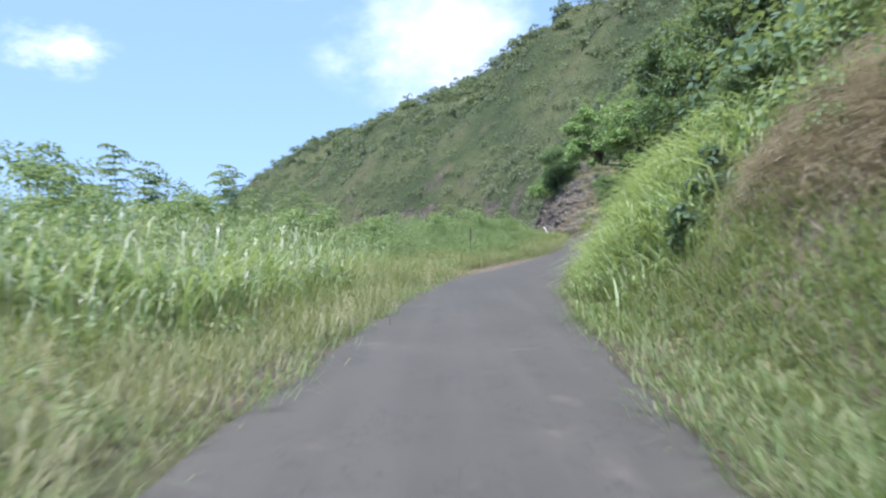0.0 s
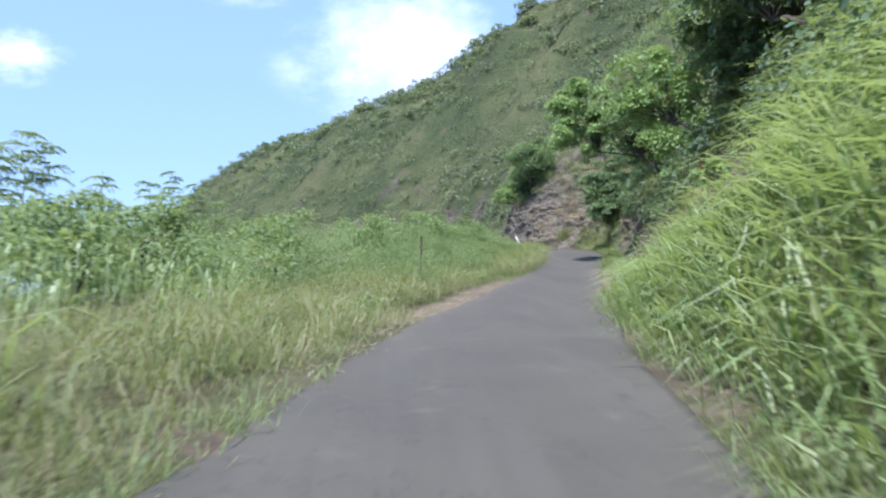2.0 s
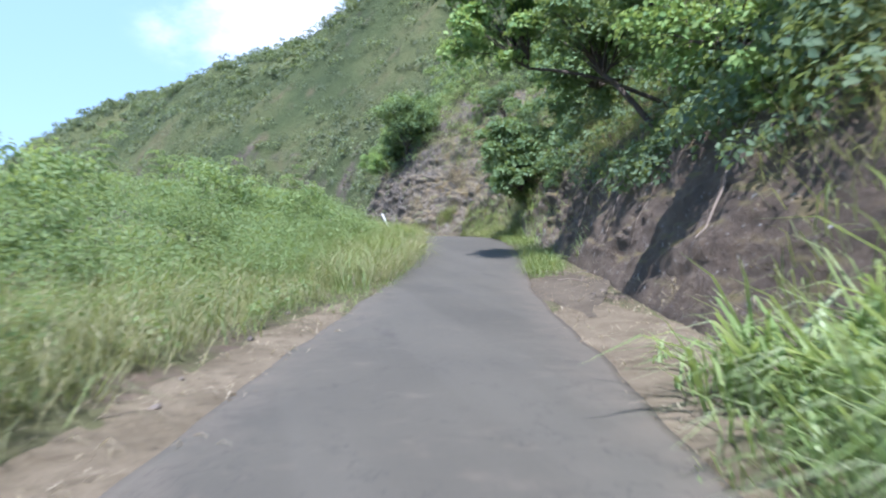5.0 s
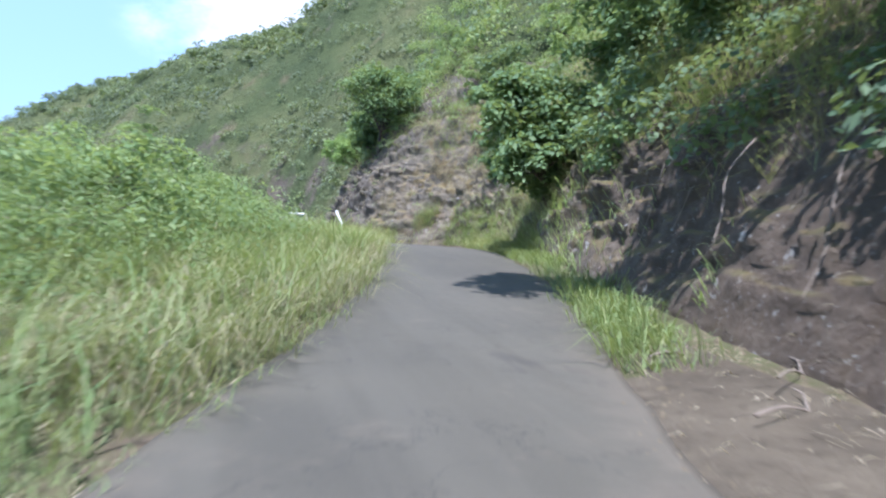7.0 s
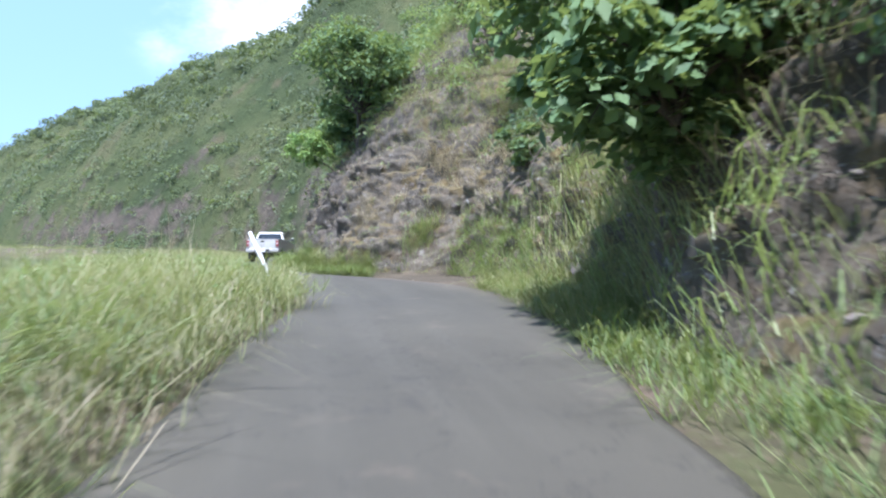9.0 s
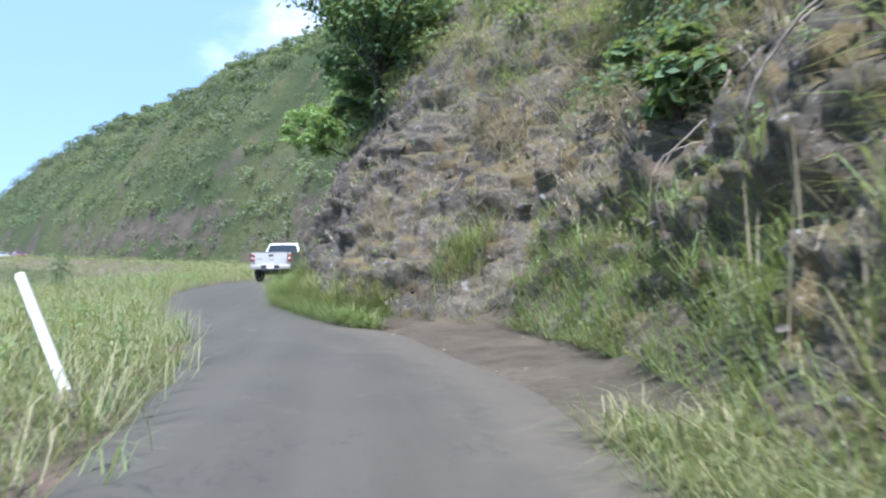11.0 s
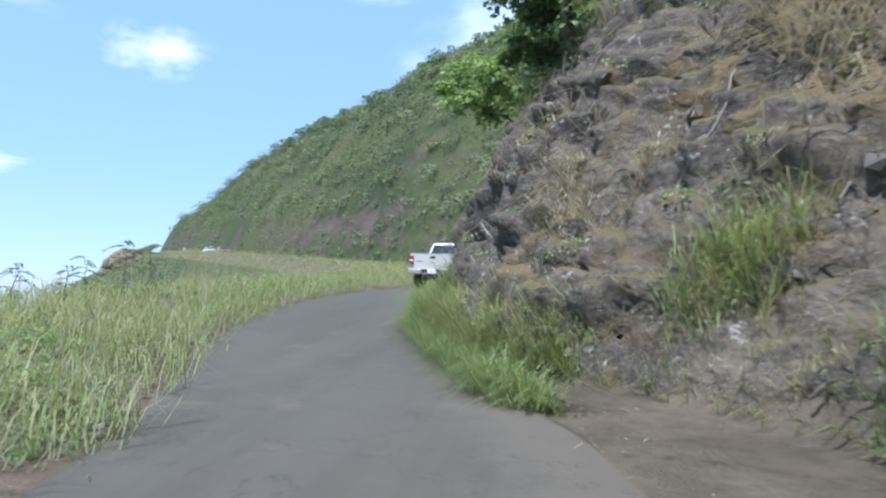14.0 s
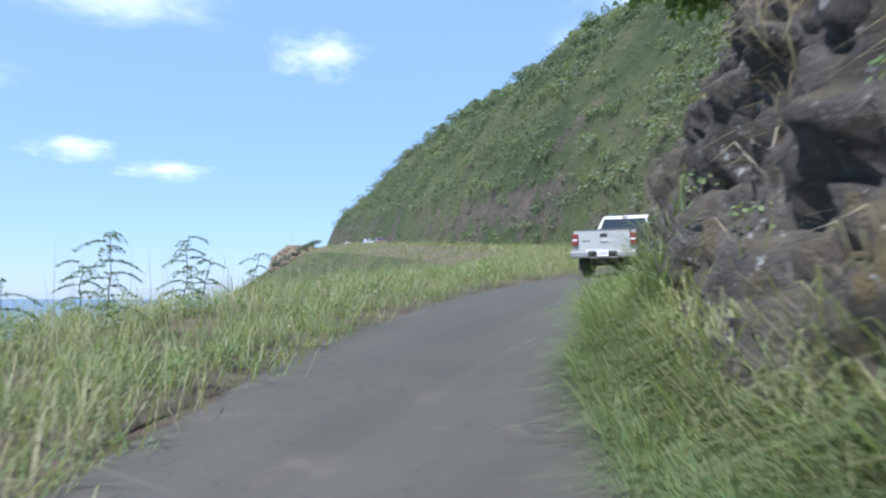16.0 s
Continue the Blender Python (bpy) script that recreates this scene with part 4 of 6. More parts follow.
    grass("grass", GREEN, "road", 76, 84, 1.2, 1.66, 520, 24, 0.07, (0.3, 0.75), (0.006, 0.012), wild, 0.5, facing=TO_ROAD, label="green grass skirt where the pull-out ends")
    grass("grass", GREEN, "road", 82.5, 90, 1.4, 1.95, 420, 26, 0.09, (0.65, 1.15), (0.006, 0.013), (0.3, 1.1), 0.35, facing=TO_ROAD, label="tall green grass crowding the inside of the bend")
    grass("grass", STRAW, "road", 79, 89, 1.35, 1.8, 150, 22, 0.08, (0.3, 0.65), (0.005, 0.010), (0.3, 1.2), 0.4, facing=TO_ROAD, label="yellowing grass mixed into the tall grass at the bend")
    grass("grass", STRAW, "bank", 77.3, 84, 0.0, 0.14, 520, 24, 0.08, (0.25, 0.65), (0.006, 0.012), wild, 0.6, facing=TO_ROAD, label="rank grass banked against the rock")
    grass("grass", GREEN, "bank", 77.0, 84, 0.0, 0.14, 340, 24, 0.08, (0.25, 0.6), (0.007, 0.013), wild, 0.6, facing=TO_ROAD, label="soft green grass banked against the rock")
    # upper bank
    grass("grass", STRAW, "bank", 46, 58, 0.9, 2.8, 260, 30, 0.16, (0.4, 0.9), (0.006, 0.012), (0.9, 1.45), 0.6, facing=TO_ROAD, label="long grass hanging down the shaded earth bank")
    grass("grass", GREEN, "bank", 46, 58, 1.2, 3.4, 200, 26, 0.18, (0.3, 0.8), (0.007, 0.014), (0.8, 1.4), 0.6, facing=TO_ROAD, label="green grass hanging from the brow of the earth bank")
    grass("grass", GREEN, "bank", 67, 78, 2.1, 4.6, 420, 26, 0.18, (0.35, 0.85), (0.007, 0.014), (0.6, 1.3), 0.5, facing=TO_ROAD, label="yellow-green grass on the slope over the pull-out")
    grass("grass", STRAW, "bank", 56, 112, 2.0, 7, 2300, 24, 0.22, (0.35, 0.9), (0.006, 0.013), (0.6, 1.3), 0.6, facing=TO_ROAD, label="dry golden grass hanging over the top of the rock")
    grass("grass", GREEN, "bank", 40, 112, 2.6, 14, 1600, 22, 0.25, (0.4, 1.0), (0.008, 0.02), wild, 0.5, facing=TO_ROAD, label="green grass above the rock face")
    grass("withered_grass", WITHER, "bank", 60, 75.5, 1.1, 3.6, 440, 26, 0.16, (0.35, 0.8), (0.008, 0.016), (0.8, 1.4), 0.6, facing=TO_ROAD, label="brown dry grass hanging in curtains from the brow of the rock", category="dry grass")
    grass("withered_grass", WITHER, "bank", 56, 100, 0.35, 4.0, 760, 28, 0.08, (0.25, 0.65), (0.008, 0.015), (0.7, 1.4), 0.6, facing=TO_ROAD, label="withered tufts hanging from the rock ledges", category="dry grass")


plant_grass()


def crown_points(centres, radii, per, hollow=0.55):
    """Leaf places and outward ways in lumps: mostly near each lump's skin."""
    c = np.repeat(centres, per, 0)
    r = np.repeat(radii, per)
    way = unit(rng.normal(size=(len(c), 3)))
    way[:, 2] = np.where(way[:, 2] < -0.35, -way[:, 2], way[:, 2])
    dist = r * (hollow + (1 - hollow) * rng.random(len(c)) ** 0.6)
    return c + way * dist[:, None] * np.array([1, 1, 0.8]), way


def scrub(name, spots, radii, per, size, material, label, category="scrub", slim=0.6):
    """Low scrub as one mesh of many leaf clumps."""
    at, way = crown_points(spots + np.array([0, 0, 0.25]) * radii[:, None], radii, per)
    normal = unit(way + rng.normal(0, 0.55, at.shape) + np.array([0, 0, 0.5]))
    me = leaf_mesh(name, at, rng.uniform(*size, len(at)) * np.repeat(radii, per) ** 0.5, normal, rng, slim)
    return put(name, me, material, label=label, category=category, kind="stuff")


def plant_scrub():
    n = 5500
    y, e = rng.uniform(104, 312, n), 62 * rng.random(n) ** 0.95 + 0.4
    thick = fractal(np.stack([y * 0.035, e * 0.07, np.zeros(n)], 1), 4)
    keep = (thick > rng.uniform(0.33, 0.56, n)) & ((e > 1.5) | (rng.random(n) < 0.5))
    p = bank_at(y[keep], e[keep])
    size = (0.4 + 2.4 * np.clip(thick[keep] - 0.35, 0, 0.5)) * rng.uniform(0.5, 1.7, len(p))
    scrub("hill_scrub", p, size, 21, (0.2, 0.46), FARLEAF, "dense olive green scrub on the far hillside")
    n = 430
    y, e = rng.uniform(108, 290, n), np.where(rng.random(n) < 0.5, rng.normal(45, 5, n), rng.uniform(20, 52, n))
    tall = rng.uniform(0.5, 1.5, n) * np.where(rng.random(n) < 0.15, 1.6, 1.0)
    p = np.repeat(bank_at(y, e), 4, 0) + rng.normal(0, 1, (n * 4, 3)) * np.array([0.8, 0.8, 0.2])
    p[:, 2] += np.repeat(tall, 4) * np.tile([0.1, 0.5, 0.9, 1.4], n)
    scrub("ridge_trees", p, rng.uniform(0.8, 1.5, n * 4) * np.tile([1.2, 1.2, 1.0, 0.7], n), 36, (0.40, 0.72), RIDGE, "small trees along the far ridge, their green lightened for sun", "trees")
    n = 560
    y, e = rng.uniform(106, 312, n), 0.2 + 7 * rng.random(n)
    keep = fractal(np.stack([y * 0.05, e * 0.1, 0 * y + 5], 1), 3) > rng.uniform(0.3, 0.58, n)
    scrub("hill_scrub", bank_at(y, e)[keep], rng.uniform(0.45, 1.1, keep.sum()), 36, (0.22, 0.42), RIDGE, "green scrub along the foot of the far hillside")
    n = 560
    y, e = rng.uniform(106, 300, n), 2 + 50 * rng.random(n)
    scrub("hill_scrub", bank_at(y, e) + np.array([0, 0, 0.4]), rng.uniform(0.9, 2.1, n), 56, (0.26, 0.48), RIDGE, "clumps of small green trees on the far hillside")
    n = 620
    y, e = rng.uniform(-12, 112, n), 3.0 + 40 * rng.random(n) ** 1.7
    low = (y > 54) & (e < 7)
    p = bank_at(y[~low], e[~low])
    scrub("bank_scrub", p, rng.uniform(0.7, 1.7, len(p)), 72, (0.15, 0.28), DEEP, "leafy green undergrowth above the bank")
    n = 250
    y, e = rng.uniform(26, 58, n), rng.uniform(0.9, 4.5, n)
    e = np.where((y < 36) & (e < 2.5), e + 2.0, e)
    scrub("bank_scrub", bank_at(y, e), rng.uniform(0.4, 0.9, n), 130, (0.12, 0.24), DEEP, "dark leafy undergrowth on the face of the bank")
    n = 420
    y, d = rng.uniform(-30, 128, n), rng.uniform(-34, -8.5, n)
    scrub("slope_scrub", ground_at(y, d), rng.uniform(0.5, 1.1, n), 48, (0.16, 0.34), BUSH, "low green scrub on the slope above the sea")
    n = 2500
    y, d = rng.uniform(104, 318, n), -4.2 - 23 * rng.random(n) ** 1.5
    scrub("verge_scrub", ground_at(y, d), rng.uniform(0.25, 0.6, n), 15, (0.16, 0.36), STRAW, "yellow-green scrub below the far road", slim=0.25)
    n = 110
    y, d = rng.uniform(232, 253, n), rng.uniform(-17, -6.5, n)
    scrub("slope_scrub", ground_at(y, d) + np.array([0, 0, 1.3]), rng.uniform(0.5, 1.0, n), 40, (0.2, 0.4), FARLEAF, "olive scrub among the rocks at the seaward edge of the far road")
    n = 540
    y, d = rng.uniform(-3, 57, n), -5.0 - 9 * rng.random(n) ** 1.2
    near = np.interp(y, [38, 45, 55, 58], [0, 1, 1, 0])
    d = d + near * np.where(rng.random(n) < 0.7, 1.2, 0)
    tall = np.interp(-d, [4, 7, 10, 14], [0.5, 1.15, 1.6, 1.9]) * rng.uniform(0.6, 1.1, n) * (1 + 0.55 * near) * np.interp(y, [22, 32], [1.4, 1.0])
    scrub("thicket", ground_at(y, d) + np.array([0, 0, 1.0]) * (tall * 0.55)[:, None], rng.uniform(0.5, 1.0, n), 88, (0.09, 0.17), BUSH, "soft green thicket on the seaward side of the road", "thicket", 0.42)
    n = 170
    y, d = rng.uniform(42, 57, n), rng.uniform(-6.5, -3.4, n)
    scrub("thicket", ground_at(y, d) + np.array([0, 0, 1.0]) * (np.interp(-d, [3.4, 6.5], [0.25, 1.5]) * rng.uniform(0.6, 1.1, n))[:, None], rng.uniform(0.35, 0.7, n), 230, (0.05, 0.10), BUSH, "pale green thicket heaped beside the bend", "thicket", 0.4)
    n = 330
    y, d = rng.uniform(27.0, 45.0, n), rng.uniform(-6.2, -2.9, n)
    scrub("thicket", ground_at(y, d) + np.array([0, 0, 1.0]) * (rng.uniform(0.2, 1.0, n) * np.interp(-d, [2.9, 3.5, 6.0], [0.4, 1.2, 1.6]))[:, None], rng.uniform(0.25, 0.5, n), 95, (0.05, 0.10), BUSH, "pale green thicket round the old fence post", "thicket", 0.42)
    n = 34
    y, d = rng.uniform(31.6, 33.6, n), rng.uniform(-4.0, -2.7, n)
    scrub("thicket", ground_at(y, d) + np.array([0, 0, 1.0]) * rng.uniform(0.3, 0.9, n)[:, None], rng.uniform(0.26, 0.4, n), 120, (0.05, 0.1), BUSH, "tall green weeds before the old fence post", "thicket", 0.42)
    n = 150
    y, e = rng.uniform(84, 106, n), rng.uniform(2.0, 7.5, n)
    scrub("bank_scrub", bank_at(y, e), rng.uniform(0.5, 1.15, n), 100, (0.13, 0.24), BROAD, "dense green scrub on the flank of the rock spur")
    n = 320
    y, d = rng.uniform(-3, 100, n), -2.3 - 5.0 * rng.random(n)
    scrub("weeds", ground_at(y, d) + np.array([0, 0, 0.15]), rng.uniform(0.14, 0.42, n), 70, (0.07, 0.15), BUSH, "broad-leaved weeds among the verge grass", "weeds")
    n = 420
    y, e = rng.uniform(56, 114, n), 6 + 26 * rng.random(n)
    scrub("bank_scrub", bank_at(y, e), rng.uniform(0.6, 1.3, n), 60, (0.16, 0.3), GREEN, "yellow-green scrub on the slope above the rock face")
    n = 420
    y, e = rng.uniform(56, 98, n), 0.3 + 4.2 * rng.random(n)
    scrub("creeper", bank_at(y, e), rng.uniform(0.12, 0.3, n), 50, (0.07, 0.15), GREEN, "small green creepers rooted in the rock cracks", "creeper")
    n = 230
    y, e = rng.uniform(58, 100, n), rng.uniform(2.2, 7.5, n)
    scrub("bank_scrub", bank_at(y, e), rng.uniform(0.35, 0.85, n), 120, (0.09, 0.19), BUSH, "green scrub hanging over the top of the rock")
    n = 190
    y, e = rng.uniform(29, 41.5, n), 1.5 + 3.2 * rng.random(n)
    e = np.where((y < 35.5) & (e < 2.6), e + 1.8, e)
    scrub("bank_scrub", bank_at(y, e) + np.array([0, 0, 0.2]), rng.uniform(0.5, 1.0, n), 120, (0.12, 0.22), DEEP, "broad-leaved green bushes covering the brow of the bank")
    n = 90
    y, e = rng.uniform(54, 61.5, n), rng.uniform(0.7, 3.2, n)
    scrub("bank_scrub", bank_at(y, e) + np.array([-0.1, -0.2, 0.1]), rng.uniform(0.35, 0.7, n), 110, (0.14, 0.26), BROAD, "leafy green bushes clothing the bank at the bend")
    # Some leaves grow here; the dark colour and extra clumps imitate shade.
    n = 210
    y, e = rng.uniform(66.5, 74, n), rng.uniform(1.4, 4.4, n)
    scrub("bank_scrub", bank_at(y, e), rng.uniform(0.35, 0.75, n), 110, (0.11, 0.2), DEEP, "leafy scrub above the pull-out, dark and thick to stand for shade")
    n = 95
    y, e = rng.uniform(4, 27, n), rng.uniform(1.8, 4.5, n)
    scrub("bank_scrub", bank_at(y, e), rng.uniform(0.4, 0.95, n), 180, (0.08, 0.17), BUSH, "leafy bushes among the cane on the bank")


plant_scrub()


def limb(start, end, sag, r0, r1, steps=7):
    t = np.linspace(0, 1, steps)[:, None]
    p = np.asarray(start) * (1 - t) + np.asarray(end) * t
    p = p + np.array([0, 0, 1.0]) * (sag * 4 * t * (1 - t)) + rng.normal(0, 0.03, p.shape) * (t > 0)
    return tube(p, np.linspace(r0, r1, steps), 5)


def tree(name, base, crown, radius, material, label, leaf=(0.12, 0.22), lumps=16, per=200, trunk=0.11, flat=0.8, category="tree"):
    """A tree: a bent tapering trunk with limbs and a crown of leaf lumps with gaps between them."""
    base, crown = np.asarray(base, float), np.asarray(crown, float)
    root = tagged(new(name), label, category)
    root.location = base
    fork = base * 0.2 + crown * 0.8 - np.array([0, 0, radius * flat * 0.45])
    way = unit(rng.normal(size=(lumps, 3)))
    centres = crown + way * (radius * rng.uniform(0.35, 0.95, lumps))[:, None] * np.array([1, 1, flat])
    radii = radius * rng.uniform(0.22, 0.42, lumps)
    wood = [limb(base - np.array([0, 0, 0.3]), fork, 0.25, trunk, trunk * 0.6)]
    wood += [limb(fork, c, 0.2, trunk * 0.32, trunk * 0.08) for c in centres]
    v, f = join_tubes(wood)
    put("trunk", mesh_from("trunk", v - base, [f]), BARK, root, smooth=True)
    at, out = crown_points(centres, radii, int(per * 0.75), 0.35)
    normal = unit(out * 0.6 + rng.normal(0, 0.5, at.shape) + np.array([0, 0, 0.7]))
    put("crown", leaf_mesh("crown", at - base, rng.uniform(*leaf, len(at)), normal, rng), material, root)
    return root


def on_bank(y, e, up=0.0):
    return bank_at(np.array([y]), np.array([e]))[0] + np.array([0, 0, up])


def plant_trees():
    tree("broadleaf_tree", on_bank(47.2, 2.5), (9.2, 48.0, 12.0), 1.5, BRIGHT, "bright green broadleaf tree leaning out over the road", (0.13, 0.24), 34, 230, 0.07, 1.8)
    tree("broadleaf_tree", on_bank(37, 2.4), (9.4, 37.0, 9.9), 1.9, BRIGHT, "leafy tree leaning out from the brow of the bank", (0.13, 0.24), 26, 200, 0.10)
    tree("broadleaf_tree", on_bank(34.6, 4.0), (10.3, 34.6, 11.5), 2.2, DEEP, "dark leafy tree leaning out above the cane bank", (0.13, 0.25), 30, 200, 0.10)
    tree("broadleaf_tree", on_bank(30.5, 4.4), (9.5, 30.5, 10.7), 1.9, DEEP, "dark crowned tree at the brow of the cane bank", (0.13, 0.25), 26, 200, 0.10)
    tree("broadleaf_tree", on_bank(46.6, 1.8), (11.3, 46.4, 11.0), 2.0, BROAD, "leafy tree shading the earth bank", (0.13, 0.24), 28, 210, 0.10)
    tree("broadleaf_tree", on_bank(58.0, 1.2), (12.9, 57.6, 8.6), 1.3, BROAD, "leafy shrub tree hugging the bank at the bend", (0.13, 0.25), 24, 220, 0.08)
    tree("bush", on_bank(20.6, 2.6), (6.6, 20.0, 6.4), 1.45, BROAD, "soft feathery bush standing out of the cane bank", (0.06, 0.12), 30, 300, 0.05, 1.2, category="bush")
    tree("broadleaf_tree", on_bank(43, 3.2), (11.9, 43.4, 11.0), 2.1, BROAD, "green broadleaf tree shading the cut bank", (0.13, 0.24), 26, 200, 0.10)
    tree("broadleaf_tree", on_bank(58.5, 1.7), (13.5, 58.6, 10.1), 1.9, BROAD, "full green broadleaf tree hanging over the bend", (0.13, 0.25), 40, 270, 0.11)
    tree("broadleaf_tree", on_bank(57.0, 3.6), (15.0, 56.6, 12.8), 2.3, BROAD, "leafy green tree behind the brow of the bank", (0.13, 0.25), 30, 250, 0.12)
    tree("broadleaf_tree", on_bank(52.5, 3.2), (13.6, 52.0, 11.8), 1.9, BROAD, "green broadleaf tree above the cut bank", (0.13, 0.25), 26, 230, 0.10)
    tree("broadleaf_tree", on_bank(40, 3.0), (11.8, 41.5, 9.4), 2.2, BRIGHT, "bright green broadleaf tree growing from the cut bank", (0.12, 0.24), 18, 220, 0.13)
    for y, e, up, r in ((36, 4.6, 3.2, 2.8), (43.5, 7.0, 3.5, 3.0), (30, 6.5, 3.4, 3.0), (24, 8, 3.2, 3.0), (16, 8.5, 3.0, 2.8), (6, 7, 2.8, 2.6), (33, 4.2, 2.0, 2.2), (27, 5.2, 2.4, 2.4), (20, 5.6, 2.6, 2.6), (13, 6, 2.6, 2.4)):
        b = on_bank(y, e)
        tree("broadleaf_tree", b, b + [-0.6, 0, up], r, DEEP, "dark leafy tree on top of the bank", (0.15, 0.28), 24, 200, 0.12)
    for y, e, crown, r in ((70.2, 1.0, (16.1, 70.2, 11.0), 0.9), (69.0, 2.2, (16.6, 69.0, 14.2), 1.5), (72.3, 2.8, (16.8, 72.3, 16.2), 1.7)):
        tree("shrub", on_bank(y, e), crown, r, BROAD if r < 1.7 else DEEP, "leafy green shrub rooted in the rock bank", (0.12, 0.24), 14, 200, 0.07, category="shrub")
    tree("broadleaf_tree", on_bank(84.3, 2.6), (13.0, 83.7, 16.9), 2.8, BROAD, "dark rounded tree standing on the rock spur", (0.14, 0.26), 44, 290, 0.15, 0.9)
    tree("shrub", on_bank(88.5, 2.0), (10.9, 88.2, 14.7), 1.4, BRIGHT, "bright yellow-green shrub clinging to the rock spur", (0.11, 0.2), 16, 220, 0.04, category="shrub")
    for y, e, up, r in ((77, 4.5, 1.0, 1.3), (74, 6.5, 1.3, 1.6), (69.5, 4.5, 1.2, 1.5), (90, 2.2, 1.2, 1.5), (95, 3.4, 1.5, 1.7), (101, 3.0, 1.4, 1.7), (81.5, 6.5, 1.6, 1.9), (98, 8, 2.2, 2.4), (92, 9, 2.4, 2.4), (107, 5, 2.0, 2.2)):
        b = on_bank(y, e)
        tree("shrub", b, b + [-0.3, 0, up], r, BUSH, "green shrub on the slope above the road", (0.11, 0.2), 12, 180, 0.07, category="shrub")
    tree("shrub", on_bank(31.2, 1.5), on_bank(31.0, 1.45, 0.35), 0.55, BRIGHT, "small leafy shrub rooted in the bare soil face", (0.09, 0.17), 12, 90, 0.025, category="shrub")
    tree("shrub", on_bank(38.6, 1.5), on_bank(38.4, 1.3, 0.5), 0.7, BRIGHT, "bright yellow-green shrub leaning out of the bank", (0.10, 0.19), 14, 110, 0.03, category="shrub")
    tree("broadleaf_tree", on_bank(32.5, 3.2), (10.0, 32.2, 9.2), 1.3, DEEP, "dark leafy tree over the bare soil face", (0.12, 0.23), 24, 190, 0.08)
    for y, e, r in ((11.6, 0.9, 0.55), (12.4, 1.5, 0.6), (15.6, 3.3, 0.9), (13.8, 3.0, 0.8)):
        tree("shrub", on_bank(y, e), on_bank(y - 0.1, e - 0.1, r * 0.5), r, DEEP, "dark blue-green weed bush among the cane", (0.07, 0.14), 16, 150, 0.025, category="shrub")
    tree("dead_shrub", on_bank(33.6, 1.7), on_bank(33.3, 1.5, 0.3), 0.42, RUST, "withered shrub with red-brown dead leaves on the bank", (0.07, 0.14), 9, 60, 0.02, category="dead shrub")
    for y, e, up, r in ((85.5, 2.6, 0.6, 1.2), (87.0, 3.4, 0.9, 1.4), (89.5, 2.9, 0.8, 1.5), (91.0, 4.6, 1.0, 1.6), (93.5, 2.6, 0.8, 1.5), (96.5, 3.2, 1.2, 1.8), (99.0, 4.6, 1.4, 1.9), (103.5, 3.4, 1.4, 1.9), (88.5, 5.4, 1.0, 1.4)):
        b = on_bank(y, e)
        tree("shrub", b, b + [-0.5, 0, up], r, BROAD, "bushy green shrub on the flank of the rock spur", (0.13, 0.24), 18, 190, 0.06, category="shrub")
    # soft bushes seaward of the road
    for y, d, r in ((6, -9.5, 1.5), (9.5, -7.6, 1.3), (13, -9.8, 1.7), (17.5, -8.2, 1.5), (21, -9.5, 1.7), (24.5, -7.4, 1.3), (28, -8.8, 1.6), (31.5, -7.0, 1.4),
                    (35, -8.2, 1.5), (38.5, -6.4, 1.4), (41.5, -7.5, 1.6), (44.5, -6.0, 1.4), (47.5, -6.8, 1.7), (50, -5.6, 1.5), (52.5, -6.6, 1.6), (55.5, -6.0, 1.2),
                    (26, -12, 1.8), (33, -12, 1.8), (18, -13, 1.9), (10, -13.5, 1.9)):
        b = ground_at(np.array([y]), np.array([d]))[0]
        tree("bush", b, b + [0, 0, r * 0.75], r, BUSH, "soft green bush in the seaward thicket", (0.08, 0.15), 16, 200, 0.05, 0.7, category="bush")


plant_trees()


def feather_sapling(height, fronds, label, base, reach=1.0, sides=(0,), leaf=FEATHER, rises=(0.5, 1.7)):
    """A thin sapling with arching feather leaves of many small leaflets."""
    root = tagged(new("feathery_sapling"), label, "sapling")
    root.location = base
    stem_top = np.array([rng.normal(0, 0.12), rng.normal(0, 0.12), height])
    v, f = limb((0, 0, -0.1), stem_top, 0.0, 0.011 * reach, 0.004)
    put("stem", mesh_from("stem", v, [f]), BARK, root)
    at, out, ribs = [], [], []
    a = rng.uniform(0, 2 * np.pi)
    for k in range(fronds):
        t = 0.25 + 0.75 * (k + rng.random()) / fronds
        p0 = stem_top * t
        a += 2.4 + rng.normal(0, 0.4)
        ln, rise = rng.uniform(0.28, 0.55) * reach * (1.25 - 0.55 * t), rng.uniform(*rises)
        for side in sides:
            b = a + side * 0.7
            way = np.array([np.cos(b), np.sin(b), rise])
            s = np.linspace(0.1, 1, 16)[:, None]
            rib = p0 + way * s * ln - np.array([0, 0, 0.4 + 0.6 * rise]) * s ** 2 * ln
            ribs.append(tube(rib[[0, 8, 15]], np.full(3, 0.003), 3))
            across = np.array([-np.sin(b), np.cos(b), 0])
            for q in (-1, 1):
                at.append(rib + across * q * 0.045 * reach)
                out.append(np.tile([0.1, 0.1, 1.0], (16, 1)) + across * q * 0.3)
    at, out = np.concatenate(at), unit(np.concatenate(out) + rng.normal(0, 0.4, (len(at) * 16, 3)))
    v, f = join_tubes(ribs)
    put("leaf_ribs", mesh_from("leaf_ribs", v, [f]), leaf, root, kind="stuff")
    put("foliage", leaf_mesh("foliage", at, rng.uniform(0.06, 0.1, len(at)) * reach, out, rng, 0.32), leaf, root, kind="stuff")
    return root


